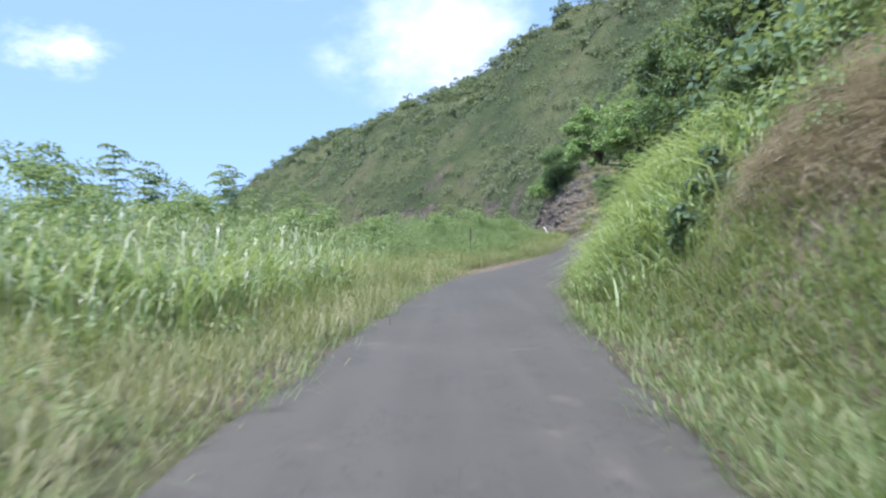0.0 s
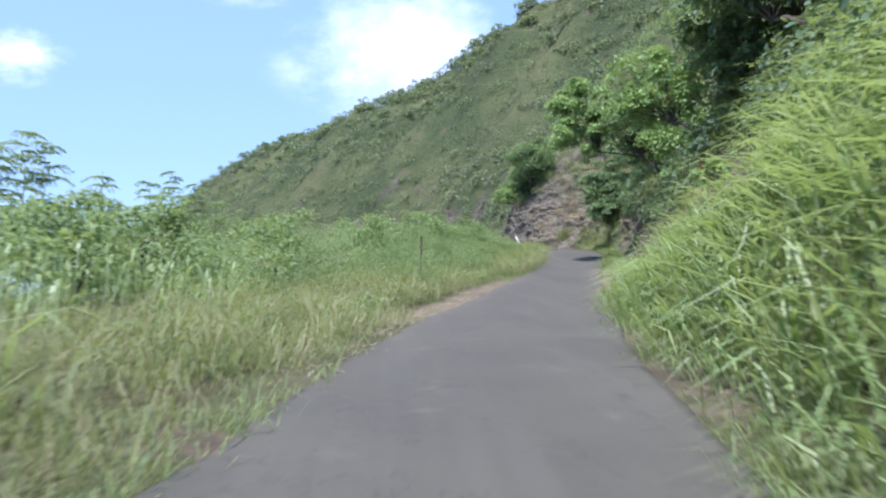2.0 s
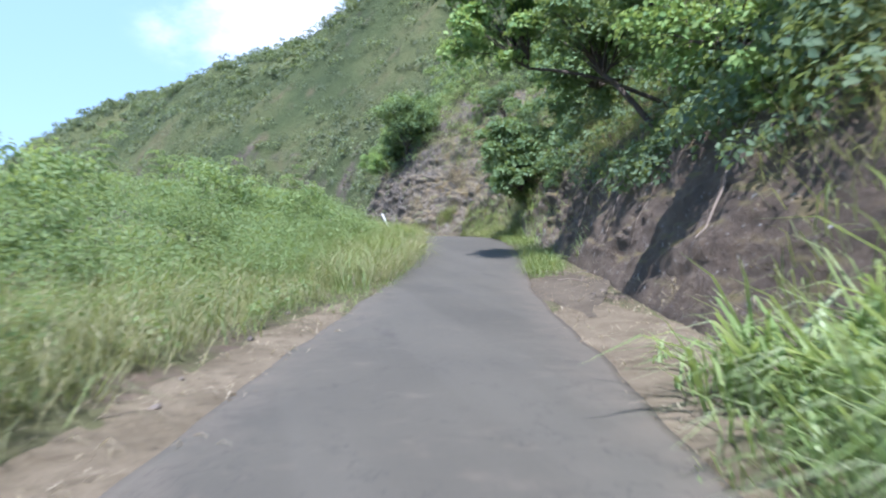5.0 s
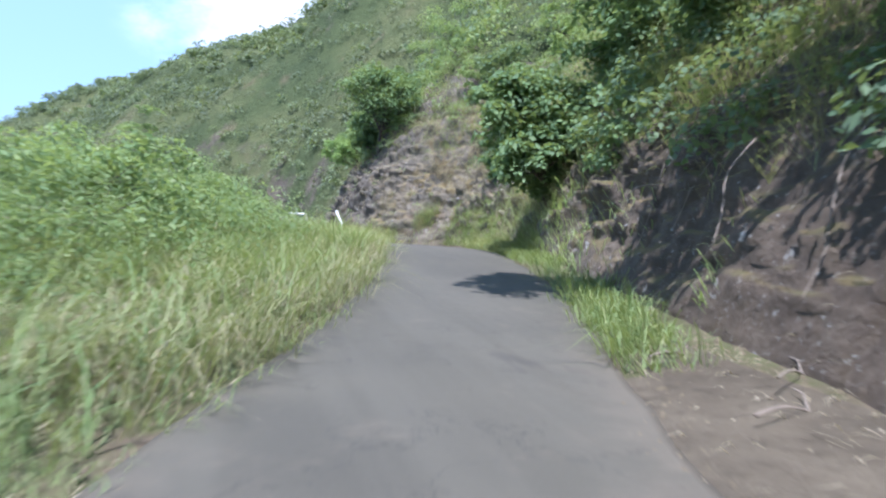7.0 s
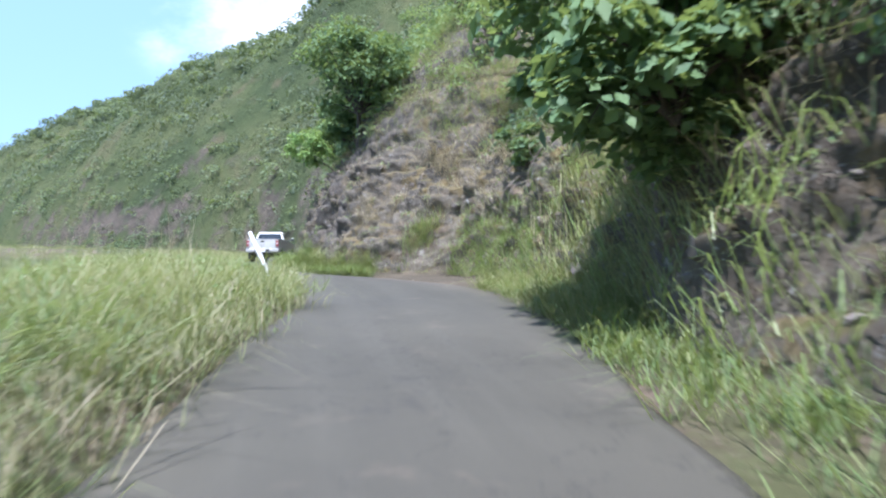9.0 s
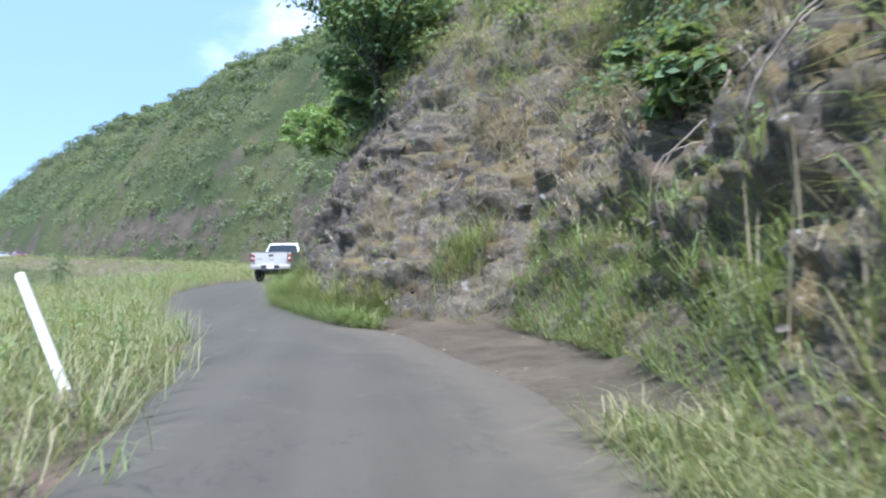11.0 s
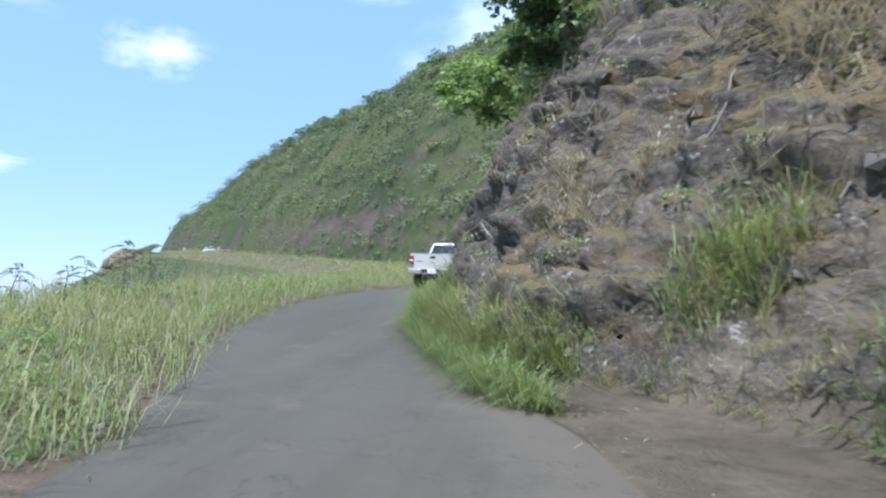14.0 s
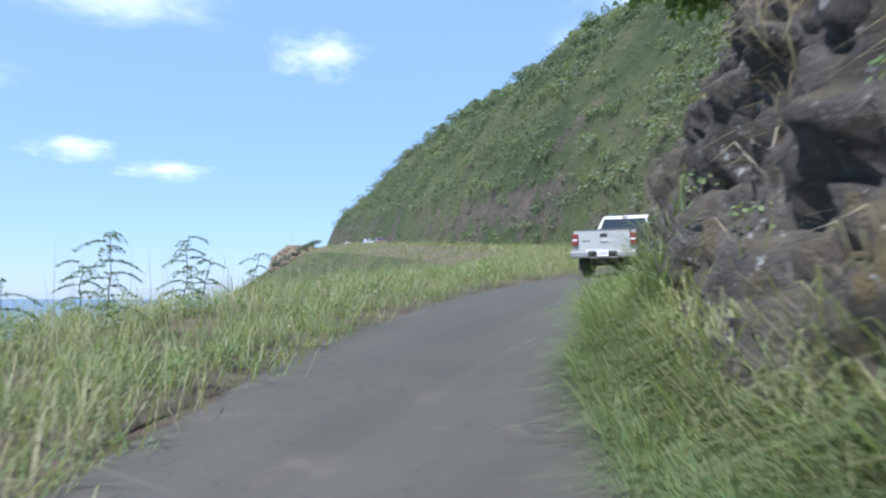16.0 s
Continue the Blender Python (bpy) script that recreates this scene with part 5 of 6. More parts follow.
def plant_saplings():
    for y, x, r in ((12, -10.5, 1.8), (16, -9.6, 1.9), (20, -11.2, 2.1), (24, -9.8, 1.9), (28, -11.0, 2.2), (32, -10.0, 2.1), (36, -11.4, 2.3), (40, -10.2, 2.2), (44, -11.5, 2.3), (48, -10.4, 2.2)):
        b = ground_at(np.array([y]), np.array([x - float(np.interp(y, DENSE, DX))]))[0]
        tree("bush", b, b + [0, 0, r * 1.05], r, BUSH, "tall soft bush below the feathery trees", (0.09, 0.17), 22, 190, 0.05, 0.85, category="bush")
    for k in range(36):  # a loose belt of feathery young trees seaward of the thicket
        y = 9 + 42 * (k + rng.random()) / 36
        x = rng.uniform(-14.0, -8.6)
        d = x - float(np.interp(y, DENSE, DX))
        feather_sapling(rng.uniform(3.4, 4.8) + (1.3 if y > 30 else -0.5), 24, "slender tree with feathery leaves above the thicket", ground_at(np.array([y]), np.array([d]))[0], 1.8, (-1, 0, 1), FEATHER, (0.1, 1.2))
    for y, d, h in ((48, -6.5, 2.5), (52, -6.0, 2.4), (45, -6.8, 2.5), (43, -7.4, 2.6)):
        feather_sapling(h, 16, "slender sapling with feathery leaves above the thicket", ground_at(np.array([y]), np.array([d]))[0], 1.2, (-1, 0, 1))
    for y, d, h, n in ((84.3, -4.7, 1.35, 17), (86.6, -5.1, 1.30, 17), (82.9, -6.2, 0.95, 10), (83.4, -5.5, 0.85, 9), (85.4, -5.9, 1.0, 11), (87.8, -5.6, 0.9, 9), (90.5, -6.4, 1.1, 10), (82.0, -6.9, 0.8, 8)):
        feather_sapling(h, n, "young sapling with flat feathery fronds in the grass above the sea", ground_at(np.array([y]), np.array([d]))[0], 1.0, (0,), FROND, (0.1, 0.65))


plant_saplings()

# ---- the pickup and other vehicles ----
SILVER = plain("silver_white_car_paint", (0.455, 0.46, 0.425), 0.38, 0.15, 0.5, 0.1, 2.0)
CHROME = plain("chromed_steel", (0.36, 0.36, 0.335), 0.42, 0.5, 0.0, 0.15)
RUBBER = plain("tyre_rubber", (0.022, 0.022, 0.022), 0.85)
ALLOY = plain("alloy_wheel", (0.5, 0.5, 0.5), 0.35, 0.8)
UNDER = plain("underbody_black", (0.02, 0.02, 0.022), 0.8)
TRIM = plain("grey_plastic_trim", (0.10, 0.10, 0.105), 0.6)
RED_LENS = plain("red_lamp_lens", (0.20, 0.022, 0.022), 0.3, 0.0, 0.5, 0.05)
WHITE_LENS = plain("white_lamp_lens", (0.72, 0.70, 0.68), 0.2, 0.0, 0.5, 0.05)
PLATE = plain("white_plate", (0.82, 0.82, 0.80), 0.5)
BAR_GREY = plain("faded_plate_lettering", (0.30, 0.31, 0.33), 0.6)
TINTED = plain("tinted_glass", (0.018, 0.022, 0.024), 0.06, 0.0, 0.8, 0.02)
PALE_CAR = plain("white_car_paint", (0.7, 0.7, 0.69), 0.3, 0.0, 0.6, 0.06, 2.0)
RED_CAR = plain("dark_red_car_paint", (0.20, 0.035, 0.03), 0.3, 0.0, 0.6, 0.06, 2.0)


def prism(profile, half):
    """A solid from a side outline of (y, z), as wide at each height as half(z) tells."""
    bm = bmesh.new()
    sides = [[bm.verts.new((s * half(z), y, z)) for y, z in profile] for s in (-1, 1)]
    bm.faces.new(sides[0])
    bm.faces.new(sides[1][::-1])
    for i in range(len(profile)):
        j = (i + 1) % len(profile)
        bm.faces.new((sides[0][j], sides[0][i], sides[1][i], sides[1][j]))
    bmesh.ops.recalc_face_normals(bm, faces=bm.faces)
    return bm


def block(x0, x1, y0, y1, z0, z1, round_off=0.02):
    bm = bmesh.new()
    bmesh.ops.create_cube(bm, size=1, matrix=Matrix.Translation(((x0 + x1) / 2, (y0 + y1) / 2, (z0 + z1) / 2)) @ Matrix.Diagonal((x1 - x0, y1 - y0, z1 - z0, 1)))
    if round_off:
        bmesh.ops.bevel(bm, geom=bm.edges[:], offset=round_off, segments=2, affect="EDGES", profile=0.5)
    return bm


def arch(y, z, r, low):
    """Points of a wheel arch, from its front foot over the top to its rear foot."""
    a0 = math.asin(max(-1, min(1, (low - z) / r)))
    return [(y + r * math.cos(a), z + r * math.sin(a)) for a in np.linspace(a0, math.pi - a0, 11)]


def pane(corners, thick=0.008):
    bm = bmesh.new()
    bm.faces.new([bm.verts.new(c) for c in corners])
    bmesh.ops.recalc_face_normals(bm, faces=bm.faces)
    bmesh.ops.solidify(bm, geom=bm.faces[:], thickness=thick)
    return bm


def wheel(parent, x, y, r, width, rim_part=0.62):
    w = tagged(new("wheel"), "")
    w.parent = parent
    w.location = (x, y, r)
    profile = [(-0.5, 0.60), (-0.5, 0.90), (-0.40, 0.985), (-0.2, 1.0), (0.2, 1.0), (0.40, 0.985), (0.5, 0.90), (0.5, 0.60)]
    bm = bmesh.new()
    rings = []
    for k in range(28):
        a = 2 * math.pi * k / 28
        rings.append([bm.verts.new((u * width, q * r * math.cos(a), q * r * math.sin(a))) for u, q in profile])
    for k in range(28):
        for i in range(len(profile) - 1):
            bm.faces.new((rings[k][i], rings[k - 1][i], rings[k - 1][i + 1], rings[k][i + 1]))
    part("tyre", bm, RUBBER, w)
    bm = bmesh.new()
    bmesh.ops.create_cone(bm, cap_ends=True, segments=28, radius1=r * rim_part, radius2=r * rim_part, depth=width * 0.8, matrix=Matrix.Rotation(math.pi / 2, 4, "Y"))
    for k in range(6):
        a = math.pi * k / 3
        m = Matrix.Translation((math.copysign(width * 0.42, x), math.cos(a) * r * 0.33, math.sin(a) * r * 0.33)) @ Matrix.Rotation(a, 4, "X") @ Matrix.Diagonal((width * 0.12, r * 0.42, r * 0.13, 1))
        bmesh.ops.create_cube(bm, size=1, matrix=m)
    part("rim", bm, ALLOY, w)
    return w


def place_vehicle(root, y, d, turn=0.0):
    """Stand a vehicle on the road, along its line and grade."""
    x, yy, z = (float(v[0]) for v in road_at(np.array([y]), np.array([d])))
    k = float(np.interp(y, DENSE, np.gradient(DX, 0.25)))
    g = float(np.interp(y, DENSE, np.gradient(DZ, 0.25))) / math.sqrt(1 + k * k)
    root.matrix_world = pose(x, yy, z + 0.03, math.degrees(math.atan(g)), 0, math.degrees(-math.atan(k)) + turn)


def pickup():
    t = tagged(new("pickup_truck"), "silver-white pickup truck seen from behind on the narrow road", "truck")
    r, half = 0.40, lambda z: 0.985 - 0.05 * max(0, z - 1.05) / 0.37 - 0.03 * max(0, 0.75 - z)
    bed = [(-2.72, 0.72)] + arch(-1.72, 0.44, 0.50, 0.62)[::-1] + [(-0.80, 0.60), (-0.80, 1.42), (-2.72, 1.42)]
    bm = prism(bed, half)
    bm.normal_update()
    top = [f for f in bm.faces if f.normal.z > 0.9 and f.calc_center_median().z > 1.4]
    bmesh.ops.inset_region(bm, faces=top, thickness=0.07)
    bmesh.ops.translate(bm, vec=(0, 0, -0.48), verts=list({v for f in top for v in f.verts}))
    part("bed", bm, SILVER, t)
    cab = [(-0.76, 0.60), (1.38, 0.58)] + arch(1.86, 0.44, 0.50, 0.58)[::-1] + [(2.80, 0.62), (2.88, 0.80), (2.86, 1.06), (2.70, 1.17), (1.20, 1.26), (1.02, 1.31), (-0.76, 1.33)]
    part("cab_body", prism(cab, lambda z: half(z) - 0.005), SILVER, t)
    roof = prism([(-0.72, 1.32), (1.05, 1.30), (0.42, 1.83), (0.30, 1.885), (-0.36, 1.895), (-0.50, 1.85)], lambda z: 0.93 - 0.21 * max(0, (z - 1.3) / 0.58) ** 1.2)
    bmesh.ops.bevel(roof, geom=roof.edges[:], offset=0.035, segments=2, affect="EDGES", profile=0.5)
    part("cab_roof", roof, SILVER, t)
    part("rear_window", pane([(-0.78, -0.722, 1.40), (0.78, -0.722, 1.40), (0.66, -0.565, 1.79), (-0.66, -0.565, 1.79)]), TINTED, t, "dark tinted glass")
    for s in (-0.23, 0.23):
        part("window_divider", block(s - 0.012, s + 0.012, -0.735, -0.58, 1.41, 1.43, 0), TRIM, t)
    part("windscreen", pane([(-0.78, 1.03, 1.36), (0.78, 1.03, 1.36), (0.66, 0.50, 1.80), (-0.66, 0.50, 1.80)]), TINTED, t)
    for s in (-1, 1):
        part("side_window", pane([(s * 0.925, -0.50, 1.38), (s * 0.925, 0.78, 1.38), (s * 0.785, 0.36, 1.78), (s * 0.785, -0.40, 1.78)]), TINTED, t)
        mirror = part("mirror", block(s * 1.20 - 0.10, s * 1.20 + 0.10, 0.62, 0.74, 1.32, 1.52, 0.03), SILVER, t)
        part("mirror_glass", block(s * 1.20 - 0.085, s * 1.20 + 0.085, 0.612, 0.622, 1.34, 1.50, 0), TINTED, mirror)
        part("mirror_arm", block(min(s * 0.93, s * 1.12), max(s * 0.93, s * 1.12), 0.66, 0.71, 1.36, 1.41, 0.01), TRIM, t)
        lamp_body = part("tail_light", block(s * 0.88 - 0.085, s * 0.88 + 0.085, -2.79, -2.66, 0.98, 1.33, 0.02), RED_LENS, t, "red tail light with a white band")
        part("white_band", block(s * 0.88 - 0.07, s * 0.88 + 0.07, -2.797, -2.78, 1.12, 1.18, 0), WHITE_LENS, lamp_body)
        part("bumper_end", block(min(s * 0.42, s * 0.99), max(s * 0.42, s * 0.99), -2.93, -2.74, 0.62, 0.82, 0.035), CHROME, t, "chromed bumper end")
        part("step_pad", block(min(s * 0.55, s * 0.96), max(s * 0.55, s * 0.96), -2.90, -2.74, 0.82, 0.85, 0.01), TRIM, t)
        part("mud_flap", block(s * 0.86 - 0.13, s * 0.86 + 0.13, -2.20, -2.17, 0.22, 0.58, 0), UNDER, t)
        part("door_handle", block(s * 0.97 - 0.02, s * 0.97 + 0.02, -0.35, -0.17, 1.16, 1.20, 0.008), TRIM, t)
        part("headlight", block(s * 0.78 - 0.15, s * 0.78 + 0.15, 2.78, 2.90, 0.86, 1.05, 0.02), WHITE_LENS, t)
    tail = block(-0.78, 0.78, -2.775, -2.70, 0.76, 1.43, 0.02)
    gate = part("tailgate", tail, SILVER, t)
    part("lower_ledge", block(-0.77, 0.77, -2.795, -2.77, 0.775, 0.86, 0.012), SILVER, gate)
    part("top_cap", block(-0.80, 0.80, -2.79, -2.68, 1.43, 1.455, 0.008), TRIM, gate)
    part("gate_handle", block(-0.11, 0.11, -2.79, -2.77, 1.22, 1.32, 0.012), UNDER, gate, "black recessed handle")
    badge = bmesh.new()
    bmesh.ops.create_uvsphere(badge, u_segments=16, v_segments=8, radius=1, matrix=Matrix.Translation((0, -2.778, 1.09)) @ Matrix.Diagonal((0.13, 0.016, 0.05, 1)))
    part("badge", badge, CHROME, gate, "plain oval chrome badge")
    part("name_bar", block(-0.68, -0.42, -2.782, -2.772, 1.095, 1.13, 0.003), TRIM, gate, "dark bar of unreadable lettering")
    part("bumper_centre", block(-0.44, 0.44, -2.90, -2.74, 0.585, 0.65, 0.02), TRIM, t)
    part("bumper_recess", block(-0.43, 0.43, -2.80, -2.73, 0.69, 0.80, 0), UNDER, t)
    plate = part("licence_plate", block(-0.17, 0.17, -2.92, -2.90, 0.655, 0.825, 0.006), PLATE, t, "white plate with grey bars")
    for k in range(5):
        part("plate_bar", block(-0.115 + k * 0.05, -0.085 + k * 0.05, -2.924, -2.919, 0.71, 0.77, 0), BAR_GREY, plate)
    part("high_brake_light", block(-0.10, 0.10, -0.535, -0.47, 1.83, 1.85, 0.008), RED_LENS, t)
    part("chassis", block(-0.45, 0.45, -2.60, 2.5, 0.42, 0.66, 0.03), UNDER, t)
    axle = bmesh.new()
    bmesh.ops.create_cone(axle, cap_ends=True, segments=12, radius1=0.06, radius2=0.06, depth=1.6, matrix=Matrix.Translation((0, -1.72, 0.40)) @ Matrix.Rotation(math.pi / 2, 4, "Y"))
    bmesh.ops.create_uvsphere(axle, u_segments=12, v_segments=8, radius=0.17, matrix=Matrix.Translation((0.05, -1.72, 0.40)))
    part("rear_axle", axle, UNDER, t)
    part("hitch", block(-0.05, 0.05, -2.95, -2.60, 0.46, 0.54, 0.008), UNDER, t)
    pipe = bmesh.new()
    bmesh.ops.create_cone(pipe, cap_ends=True, segments=12, radius1=0.035, radius2=0.035, depth=0.9, matrix=Matrix.Translation((0.62, -2.35, 0.47)) @ Matrix.Rotation(math.pi / 2, 4, "X"))
    part("exhaust_pipe", pipe, UNDER, t)
    for s in (-0.85, 0.85):
        for y in (-1.72, 1.86):
            wheel(t, s, y, r, 0.27)
    return t


def far_car(paint, label, high=1.48):
    c = tagged(new("car"), label, "car", "cars on the far road")
    low = [(-2.15, 0.42)] + arch(-1.32, 0.33, 0.38, 0.34)[::-1] + arch(1.35, 0.33, 0.38, 0.34)[::-1] + [(2.2, 0.40), (2.22, 0.66), (1.2, 0.92), (-1.9, 0.96), (-2.2, 0.82)]
    part("body", prism(low, lambda z: 0.89 - 0.05 * max(0, z - 0.7)), paint, c)
    cabin = prism([(-1.85, 0.94), (1.15, 0.90), (0.35, high - 0.03), (-1.1, high)], lambda z: 0.80 - 0.22 * (z - 0.9))
    bmesh.ops.bevel(cabin, geom=cabin.edges[:], offset=0.05, segments=2, affect="EDGES", profile=0.5)
    part("cabin", cabin, paint, c)
    h = high - 0.1
    for s in (-1, 1):
        part("side_window", pane([(s * 0.80, -1.5, 1.0), (s * 0.80, 0.85, 1.0), (s * 0.70, 0.28, h), (s * 0.70, -1.05, h)]), TINTED, c)
        part("headlight", block(s * 0.68 - 0.13, s * 0.68 + 0.13, 2.12, 2.23, 0.60, 0.72, 0.02), WHITE_LENS, c)
        part("tail_light", block(s * 0.70 - 0.11, s * 0.70 + 0.11, -2.21, -2.10, 0.70, 0.84, 0.02), RED_LENS, c)
        for y in (-1.32, 1.35):
            wheel(c, s * 0.77, y, 0.33, 0.21)
    part("windscreen", pane([(-0.70, 1.06, 0.99), (0.70, 1.06, 0.99), (0.60, 0.45, h), (-0.60, 0.45, h)]), TINTED, c)
    part("rear_window", pane([(-0.68, -1.80, 1.0), (0.68, -1.80, 1.0), (0.58, -1.22, h), (-0.58, -1.22, h)]), TINTED, c)
    return c


place_vehicle(pickup(), 101.2, -0.2)
for along, paint, text, tall, turn in ((214, PALE_CAR, "small white car on the far coast road", 1.5, 180), (234, PALE_CAR, "white car on the far coast road near the headland", 1.5, 180),
                                       (205, RED_CAR, "dark red car on the far coast road", 1.5, 180), (262, PALE_CAR, "pale high-roofed car on the far coast road", 1.75, 180)):
    place_vehicle(far_car(paint, text, tall), along, -0.3, turn)


# ---- posts, stones, roots ----
def marker_post():
    post = tagged(new("marker_post"), "leaning white roadside marker post in the grass", "post")
    bm = bmesh.new()
    bmesh.ops.create_cone(bm, cap_ends=True, segments=14, radius1=0.048, radius2=0.044, depth=1.4, matrix=Matrix.Translation((0, 0, 0.5)))
    bmesh.ops.bevel(bm, geom=[e for e in bm.edges if abs(e.verts[0].co.z - e.verts[1].co.z) < 1e-4 and e.verts[0].co.z > 1], offset=0.015, segments=2, affect="EDGES", profile=0.5)
    part("shaft", bm, PAINT, post)
    part("base_collar", block(-0.09, 0.09, -0.09, 0.09, -0.12, 0.05, 0.015), DEAD, post)
    post.matrix_world = pose(9.6, 68.58, 7.42, -8, -25, 0)


def fence_post():
    post = tagged(new("fence_post"), "weathered dark fence post in the thicket", "post")
    bm = bmesh.new()
    bmesh.ops.create_cone(bm, cap_ends=True, segments=9, radius1=0.035, radius2=0.03, depth=2.2, matrix=Matrix.Translation((0, 0, 0.45)))
    part("shaft", bm, BARK, post)
    post.matrix_world = pose(1.22, 35.0, 3.42, 2, 1, 0)


marker_post()
fence_post()


def stone_mesh(seed, flat):
    r = random.Random(seed)
    bm = bmesh.new()
    for _ in range(15):
        v = Vector((r.gauss(0, 1), r.gauss(0, 1), r.gauss(0, 1))).normalized() * r.uniform(0.75, 1.0)
        bm.verts.new((v.x, v.y, v.z * flat))
    hull = bmesh.ops.convex_hull(bm, input=bm.verts[:])
    bmesh.ops.recalc_face_normals(bm, faces=bm.faces[:])
    bmesh.ops.delete(bm, geom=list({g for g in hull["geom_interior"] if isinstance(g, bmesh.types.BMVert)}), context="VERTS")
    me = bpy.data.meshes.new("stone")
    bm.to_mesh(me)
    bm.free()
    me.materials.append(STONE)
    return me


def lay_stones():
    shapes = [stone_mesh(k, 0.55 + 0.06 * k) for k in range(7)]
    cliff = bpy.data.objects["bank"]
    r = random.Random(5)
    for _ in range(170):
        y, e = r.uniform(52, 96), 0.1 + 3.4 * r.random() ** 1.3
        p = bank_at(np.array([y]), np.array([e]))[0]
        ob = new("rock", shapes[r.randrange(7)])
        ob.parent = cliff
        s = r.uniform(0.07, 0.22)
        ob.matrix_local = pose(p[0] + s * 0.35, p[1], p[2] - s * 0.1, r.uniform(-25, 25), r.uniform(-30, 10), r.uniform(0, 360)) @ Matrix.Diagonal((s, s * r.uniform(0.7, 1.3), s * 0.8, 1))
    for _ in range(46):
        y = r.choice((r.uniform(30, 44), r.uniform(68, 78), r.uniform(50, 60)))
        d = r.uniform(2.0, 2.9) if r.random() < 0.8 else -r.uniform(2.0, 2.6)
        p = ground_at(np.array([y]), np.array([d]))[0]
        s = r.uniform(0.03, 0.085)
        ob = tagged(new("stone", shapes[r.randrange(7)]), "loose angular stone on the dirt shoulder", "stone", "loose stones beside the road")
        ob.matrix_world = pose(p[0], p[1], p[2] + s * 0.3, r.uniform(-20, 20), r.uniform(-20, 20), r.uniform(0, 360)) @ Matrix.Diagonal((s, s, s, 1))


lay_stones()


def rock_knob(y, d, wide, high, label):
    """A weathered knob of rock standing out of the slope."""
    bm = bmesh.new()
    bmesh.ops.create_icosphere(bm, subdivisions=5, radius=1)
    p = np.array([v.co[:] for v in bm.verts])
    q = p * np.array([wide / 2, wide / 2, high / 2])
    big, joint = blocks(q * 0.32 + 5)
    swell = 0.72 + 0.5 * fractal(p * 1.6 + 3, 3) + 0.12 * (big - 0.5) - 0.10 * np.exp(-joint * 6) + 0.12 * (fractal(p * 6 + 9, 3) - 0.5)
    for v, at in zip(bm.verts, q * swell[:, None]):
        v.co = at
    knob = put("rock_outcrop", bpy.data.meshes.new("rock_outcrop"), ROCK, label=label, category="rock")
    bm.to_mesh(knob.data)
    bm.free()
    knob.location = ground_at(np.array([y]), np.array([d]))[0] - np.array([0, 0, high * 0.16])


rock_knob(247, -8.0, 9.5, 4.6, "dark rock knob at the seaward edge of the far road")
rock_knob(241, -11.5, 13.0, 8.5, "dark scrubby rock under the far road")


def lay_gravel():
    n, m = 5200, 4200
    y = rng.uniform(-2, 100, n)
    left = rng.random(n) < 0.4
    e = np.where(left, -edge(y, -1), edge(y, 1)) + np.where(left, -1, 1) * rng.normal(0.12, 0.22, n)
    y2 = np.where(rng.random(m) < 0.6, rng.uniform(64.5, 78, m), rng.uniform(31, 48, m))  # rubble under the cut banks
    foot = np.interp(y2, FOOT[:, 0], FOOT[:, 1])
    y, e, n = np.r_[y, y2], np.r_[e, foot - np.abs(rng.normal(0, 0.5, m)) * (foot - 1.2) * 0.6], n + m
    p = ground_at(y, e)
    x, yy, z = road_at(y, e)
    p[:, 2] = np.maximum(p[:, 2], z + 0.004)
    s = (rng.uniform(0.006, 0.022, n) * np.where(np.arange(n) < 5200, 1.0, rng.uniform(0.8, 2.6, n)))[:, None, None]
    tetra = np.array([[1, 0, -0.4], [-0.6, 0.8, -0.4], [-0.6, -0.8, -0.4], [0.1, 0, 0.7], [0.5, 0.6, 0.1]])
    a = rng.uniform(0, 6.28, n)
    turn = np.stack([np.stack([np.cos(a), -np.sin(a), 0 * a], 1), np.stack([np.sin(a), np.cos(a), 0 * a], 1), np.stack([0 * a, 0 * a, 1 + 0 * a], 1)], 1)
    v = p[:, None] + np.einsum("nij,kj->nki", turn, tetra) * s + np.array([0, 0, 0.005])
    i = np.arange(n)[:, None] * 5
    f = np.concatenate([i + [0, 4, 3], i + [4, 1, 3], i + [1, 2, 3], i + [2, 0, 3]])
    put("gravel", mesh_from("gravel", v.reshape(-1, 3), [f]), DIRT, label="fine gravel crumbled along the asphalt edges", category="gravel", kind="stuff")


lay_gravel()


def root_down(y0, y1, e0, e1, r0, name="dead_root", label="bleached dead root hanging down the bank"):
    t = np.linspace(0, 1, 16)
    y = y0 + (y1 - y0) * t + 0.12 * np.sin(t * 9 + y0)
    e = e0 + (e1 - e0) * t
    p = bank_at(y, e)
    for _ in range(2):
        p[1:-1] = (p[:-2] + p[1:-1] + p[2:]) / 3
    p[:, 0] -= 0.05
    p = p + rng.normal(0, 0.012, p.shape)
    v, f = tube(p, np.linspace(r0, r0 * 0.35, 16) * 0.6, 6)
    put(name, mesh_from(name, v, [f]), DEAD, smooth=True, label=label, category="root")


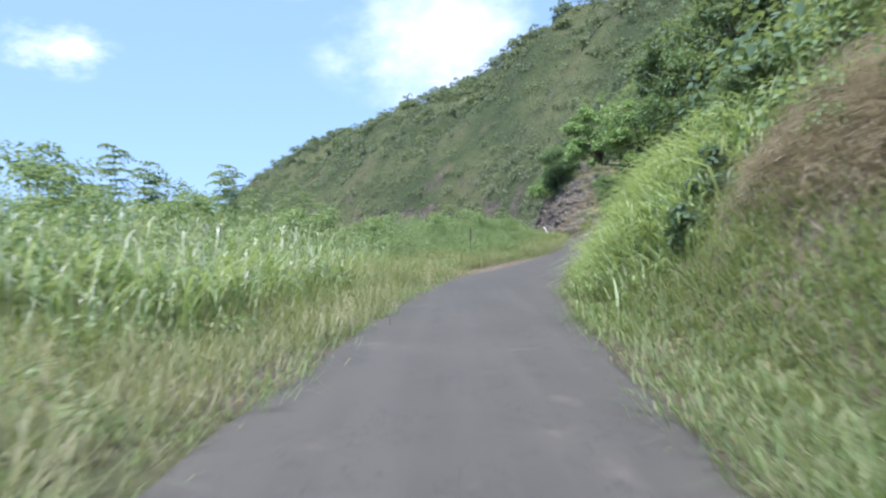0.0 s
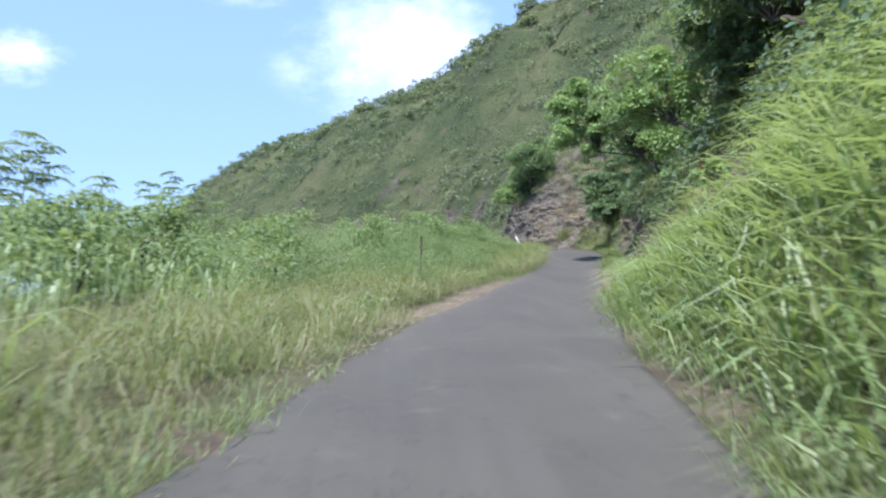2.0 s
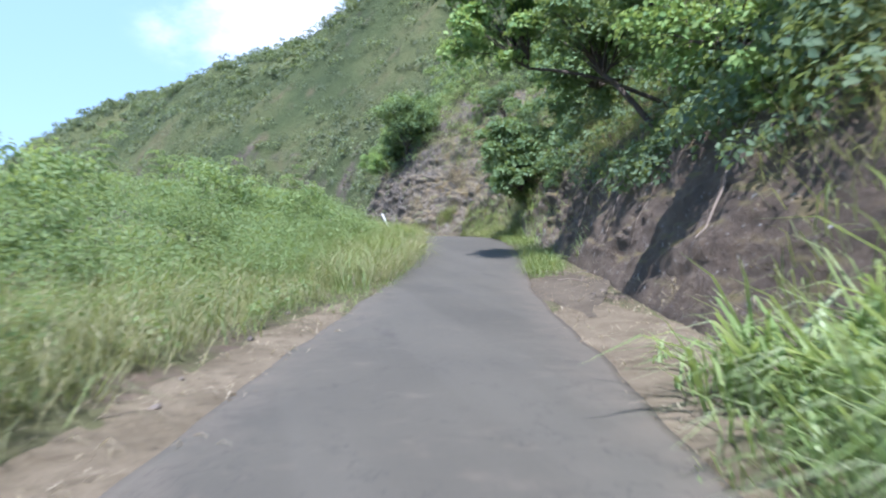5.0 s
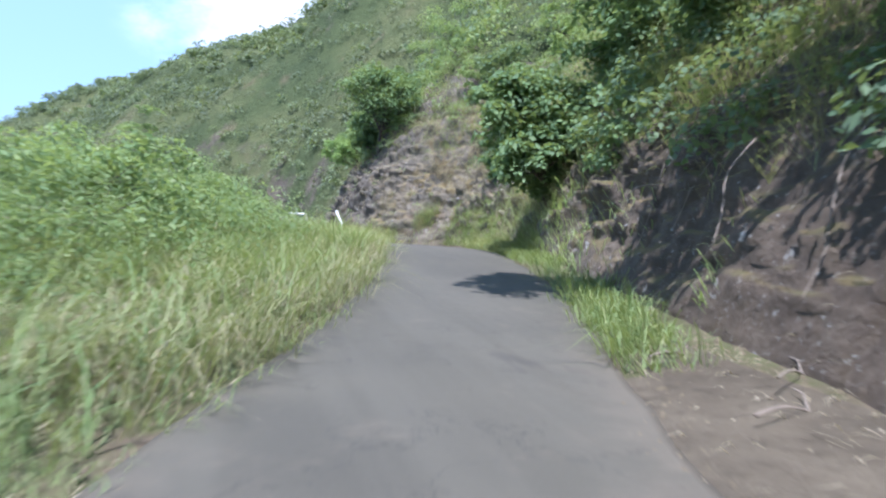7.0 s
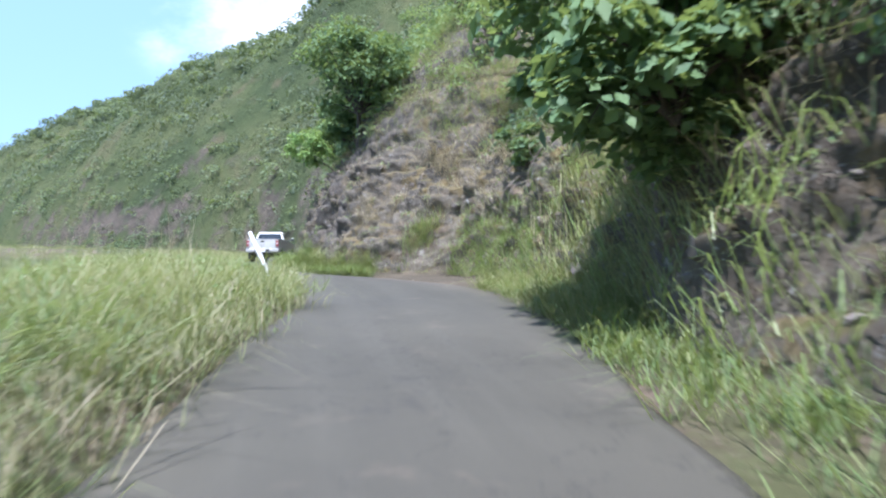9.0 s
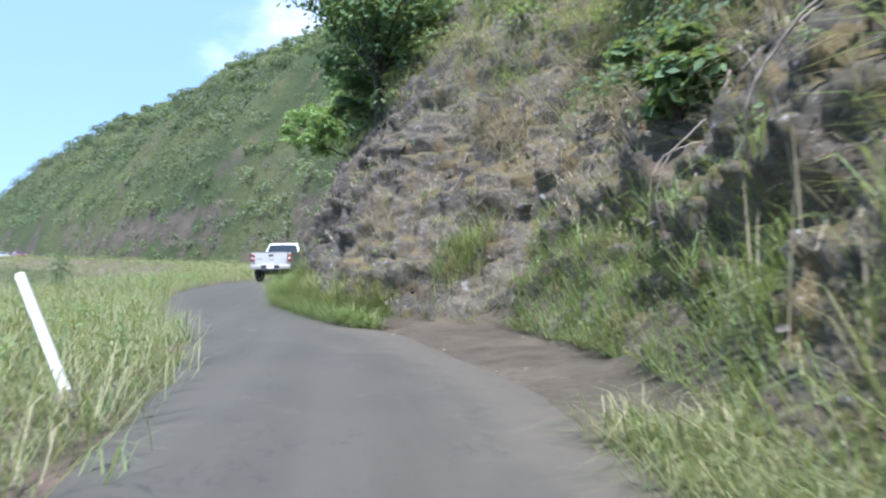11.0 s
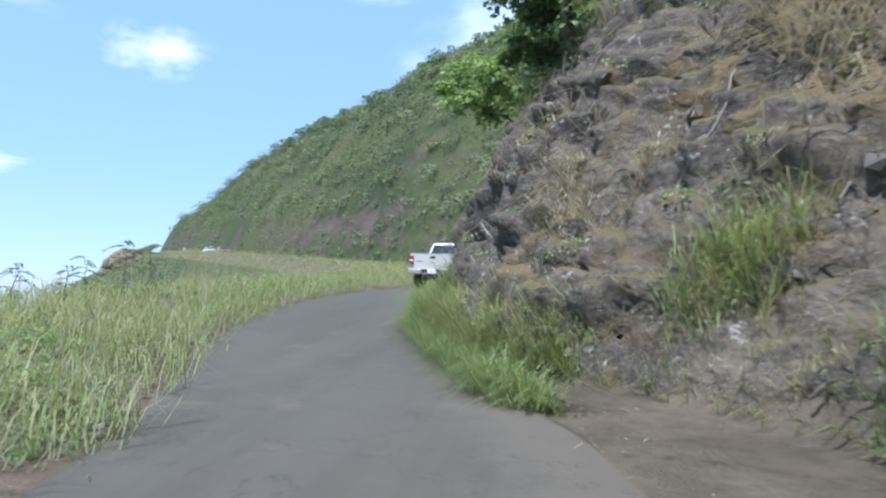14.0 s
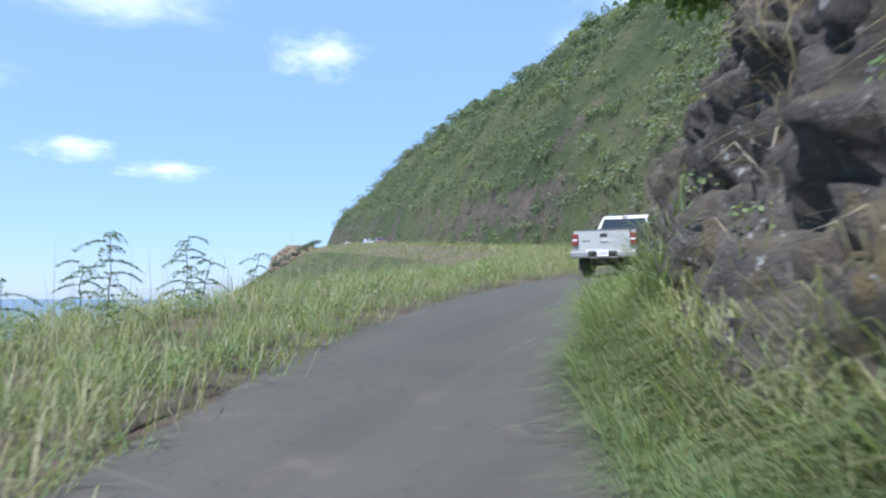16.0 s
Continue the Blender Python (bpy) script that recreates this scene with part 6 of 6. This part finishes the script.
for y0, y1, e0, e1, r0 in ((69.6, 68.9, 2.3, 0.6, 0.085), (65.0, 68.4, 2.0, 1.1, 0.09), (66.0, 66.5, 2.4, 1.3, 0.06), (40.3, 38.9, 2.0, 0.5, 0.05), (44.5, 43.6, 2.2, 0.4, 0.03), (47.0, 46.1, 1.8, 0.3, 0.025), (49.5, 50.2, 2.4, 0.5, 0.03), (52.4, 51.6, 2.0, 0.3, 0.022),
                           (55.2, 54.3, 2.2, 0.6, 0.025), (65.5, 66.8, 3.6, 1.2, 0.04), (67.8, 67.0, 3.0, 0.8, 0.03), (69.0, 69.8, 3.2, 1.0, 0.022), (71.4, 70.9, 2.6, 0.5, 0.03),
                           (73.2, 72.6, 1.2, 0.1, 0.03), (76.8, 76.2, 1.6, 0.3, 0.022), (78.4, 78.9, 2.2, 0.7, 0.02), (82.2, 81.7, 2.6, 0.9, 0.02), (63.0, 63.9, 3.0, 0.8, 0.025)):
    root_down(y0, y1, e0, e1, r0)


def hanging_root(label, radius, *points, wood=DEAD):
    """A bleached root or vine along a few world points, smoothed."""
    p = np.array(points, float)
    t = np.linspace(0, len(p) - 1, 6 * len(p))
    p = np.stack([np.interp(t, np.arange(len(p)), p[:, k]) for k in range(3)], 1)
    for _ in range(5):
        p[1:-1] = (p[:-2] + p[1:-1] + p[2:]) / 3
    p = p + rng.normal(0, 0.006, p.shape)
    v, f = tube(p, np.linspace(radius, radius * 0.45, len(p)), 6)
    put("dead_root", mesh_from("dead_root", v, [f]), wood, smooth=True, label=label, category="root")


hanging_root("thick bleached root bent down over the rock bank", 0.02, (16.3, 65.8, 11.0), (15.66, 65.95, 10.65), (15.4, 66.1, 10.39), (15.15, 66.3, 10.25), (15.0, 66.6, 9.95), (14.85, 66.7, 9.6), (15.0, 66.9, 9.2))
hanging_root("curled pale root looping out of the bank", 0.010, (15.0, 66.0, 10.35), (14.72, 66.07, 10.24), (14.7, 66.09, 10.05), (14.75, 66.1, 9.89), (15.0, 66.15, 9.8))
hanging_root("thin vine hanging down the rock bank", 0.009, (14.9, 67.35, 9.7), (14.6, 67.35, 9.44), (14.5, 67.38, 9.25), (14.45, 67.4, 9.05), (14.55, 67.42, 8.7))
hanging_root("pale root hanging free before the shaded bank", 0.012, (15.75, 69.2, 9.95), (15.4, 69.23, 9.84), (15.26, 69.27, 9.64), (15.21, 69.29, 9.38), (15.25, 69.32, 8.95))
hanging_root("crooked dark root lying at the foot of the rock", 0.022, (14.62, 75.15, 8.2), (14.86, 75.17, 8.42), (14.97, 75.16, 8.57), (15.06, 75.16, 8.66), (15.45, 75.2, 8.66), wood=BARK)
hanging_root("thin pale root hanging from the earth bank", 0.010, (12.4, 50.1, 7.15), (12.0, 50.15, 7.08), (11.85, 50.2, 6.95), (11.8, 50.22, 6.6))
hanging_root("bleached root across the earth bank", 0.012, (12.1, 47.4, 7.3), (11.6, 47.3, 6.8), (11.45, 47.1, 6.3), (11.2, 46.9, 5.9))


def fallen_branch(y, d, ln, turn, label):
    b = ground_at(np.array([y]), np.array([d]))[0]
    t = np.linspace(0, 1, 10)
    a = radians(turn)
    p = np.stack([b[0] + np.cos(a) * ln * (t - 0.5), b[1] + np.sin(a) * ln * (t - 0.5), b[2] + 0.05 + 0.04 * np.sin(t * 6)], 1)
    g = [tube(p, np.linspace(0.013, 0.005, 10), 6), tube(np.array([p[5], p[5] + [0.12, 0.2, 0.10], p[5] + [0.2, 0.42, 0.12]]), [0.012, 0.008, 0.004], 5)]
    v, f = join_tubes(g)
    put("fallen_branch", mesh_from("fallen_branch", v, [f]), DEAD, smooth=True, label=label, category="branch")


fallen_branch(44.6, 2.5, 1.3, 25, "pale fallen branch on the dirt shoulder")
fallen_branch(45.6, 2.9, 1.6, 40, "thin dry stick lying by the bank")
fallen_branch(46.6, 2.2, 1.5, 35, "long pale dry stalk lying across the shoulder")


# ---- clouds ----
def cloud(heading, elevation, wide, high):
    """A far cloud, 3 km off, by its heading to the left of +y, its elevation and its half width and height in degrees."""
    a, b, r = radians(heading), radians(elevation), 3000.0
    at = Vector((5 - math.sin(a) * math.cos(b) * r, 40 + math.cos(a) * math.cos(b) * r, math.sin(b) * r))
    n = 24
    g = np.stack(np.meshgrid(np.linspace(-1, 1, n), np.linspace(-1, 1, n), indexing="ij"), -1).reshape(-1, 2)
    v = np.concatenate([g, (0.1 * (g ** 2).sum(1))[:, None]], 1)
    ob = put("cloud", mesh_from("cloud", v, [grid_faces(n, n)]), CLOUD, label="soft white cloud in the pale blue sky", category="cloud", group="clouds", kind="structure")
    ob.matrix_world = look(at, (5, 40, 0)) @ Matrix.Diagonal((r * math.tan(radians(wide)), r * math.tan(radians(high)), 200, 1))
    ob.visible_shadow = False


for row in ((0.5, 19.5, 11, 7), (27.8, 17.6, 4.8, 2.6), (41, 21.5, 11, 4.2), (44.4, 10.0, 4.0, 1.3), (38.4, 8.9, 4.4, 1.1), (13.5, 24.5, 8, 2.6), (53, 14, 7, 3),
            (62, 24, 10, 5), (-40, 30, 14, 7), (90, 20, 12, 5), (130, 26, 14, 6), (180, 18, 14, 5), (-120, 24, 14, 6), (-80, 20, 12, 5)):
    cloud(*row)
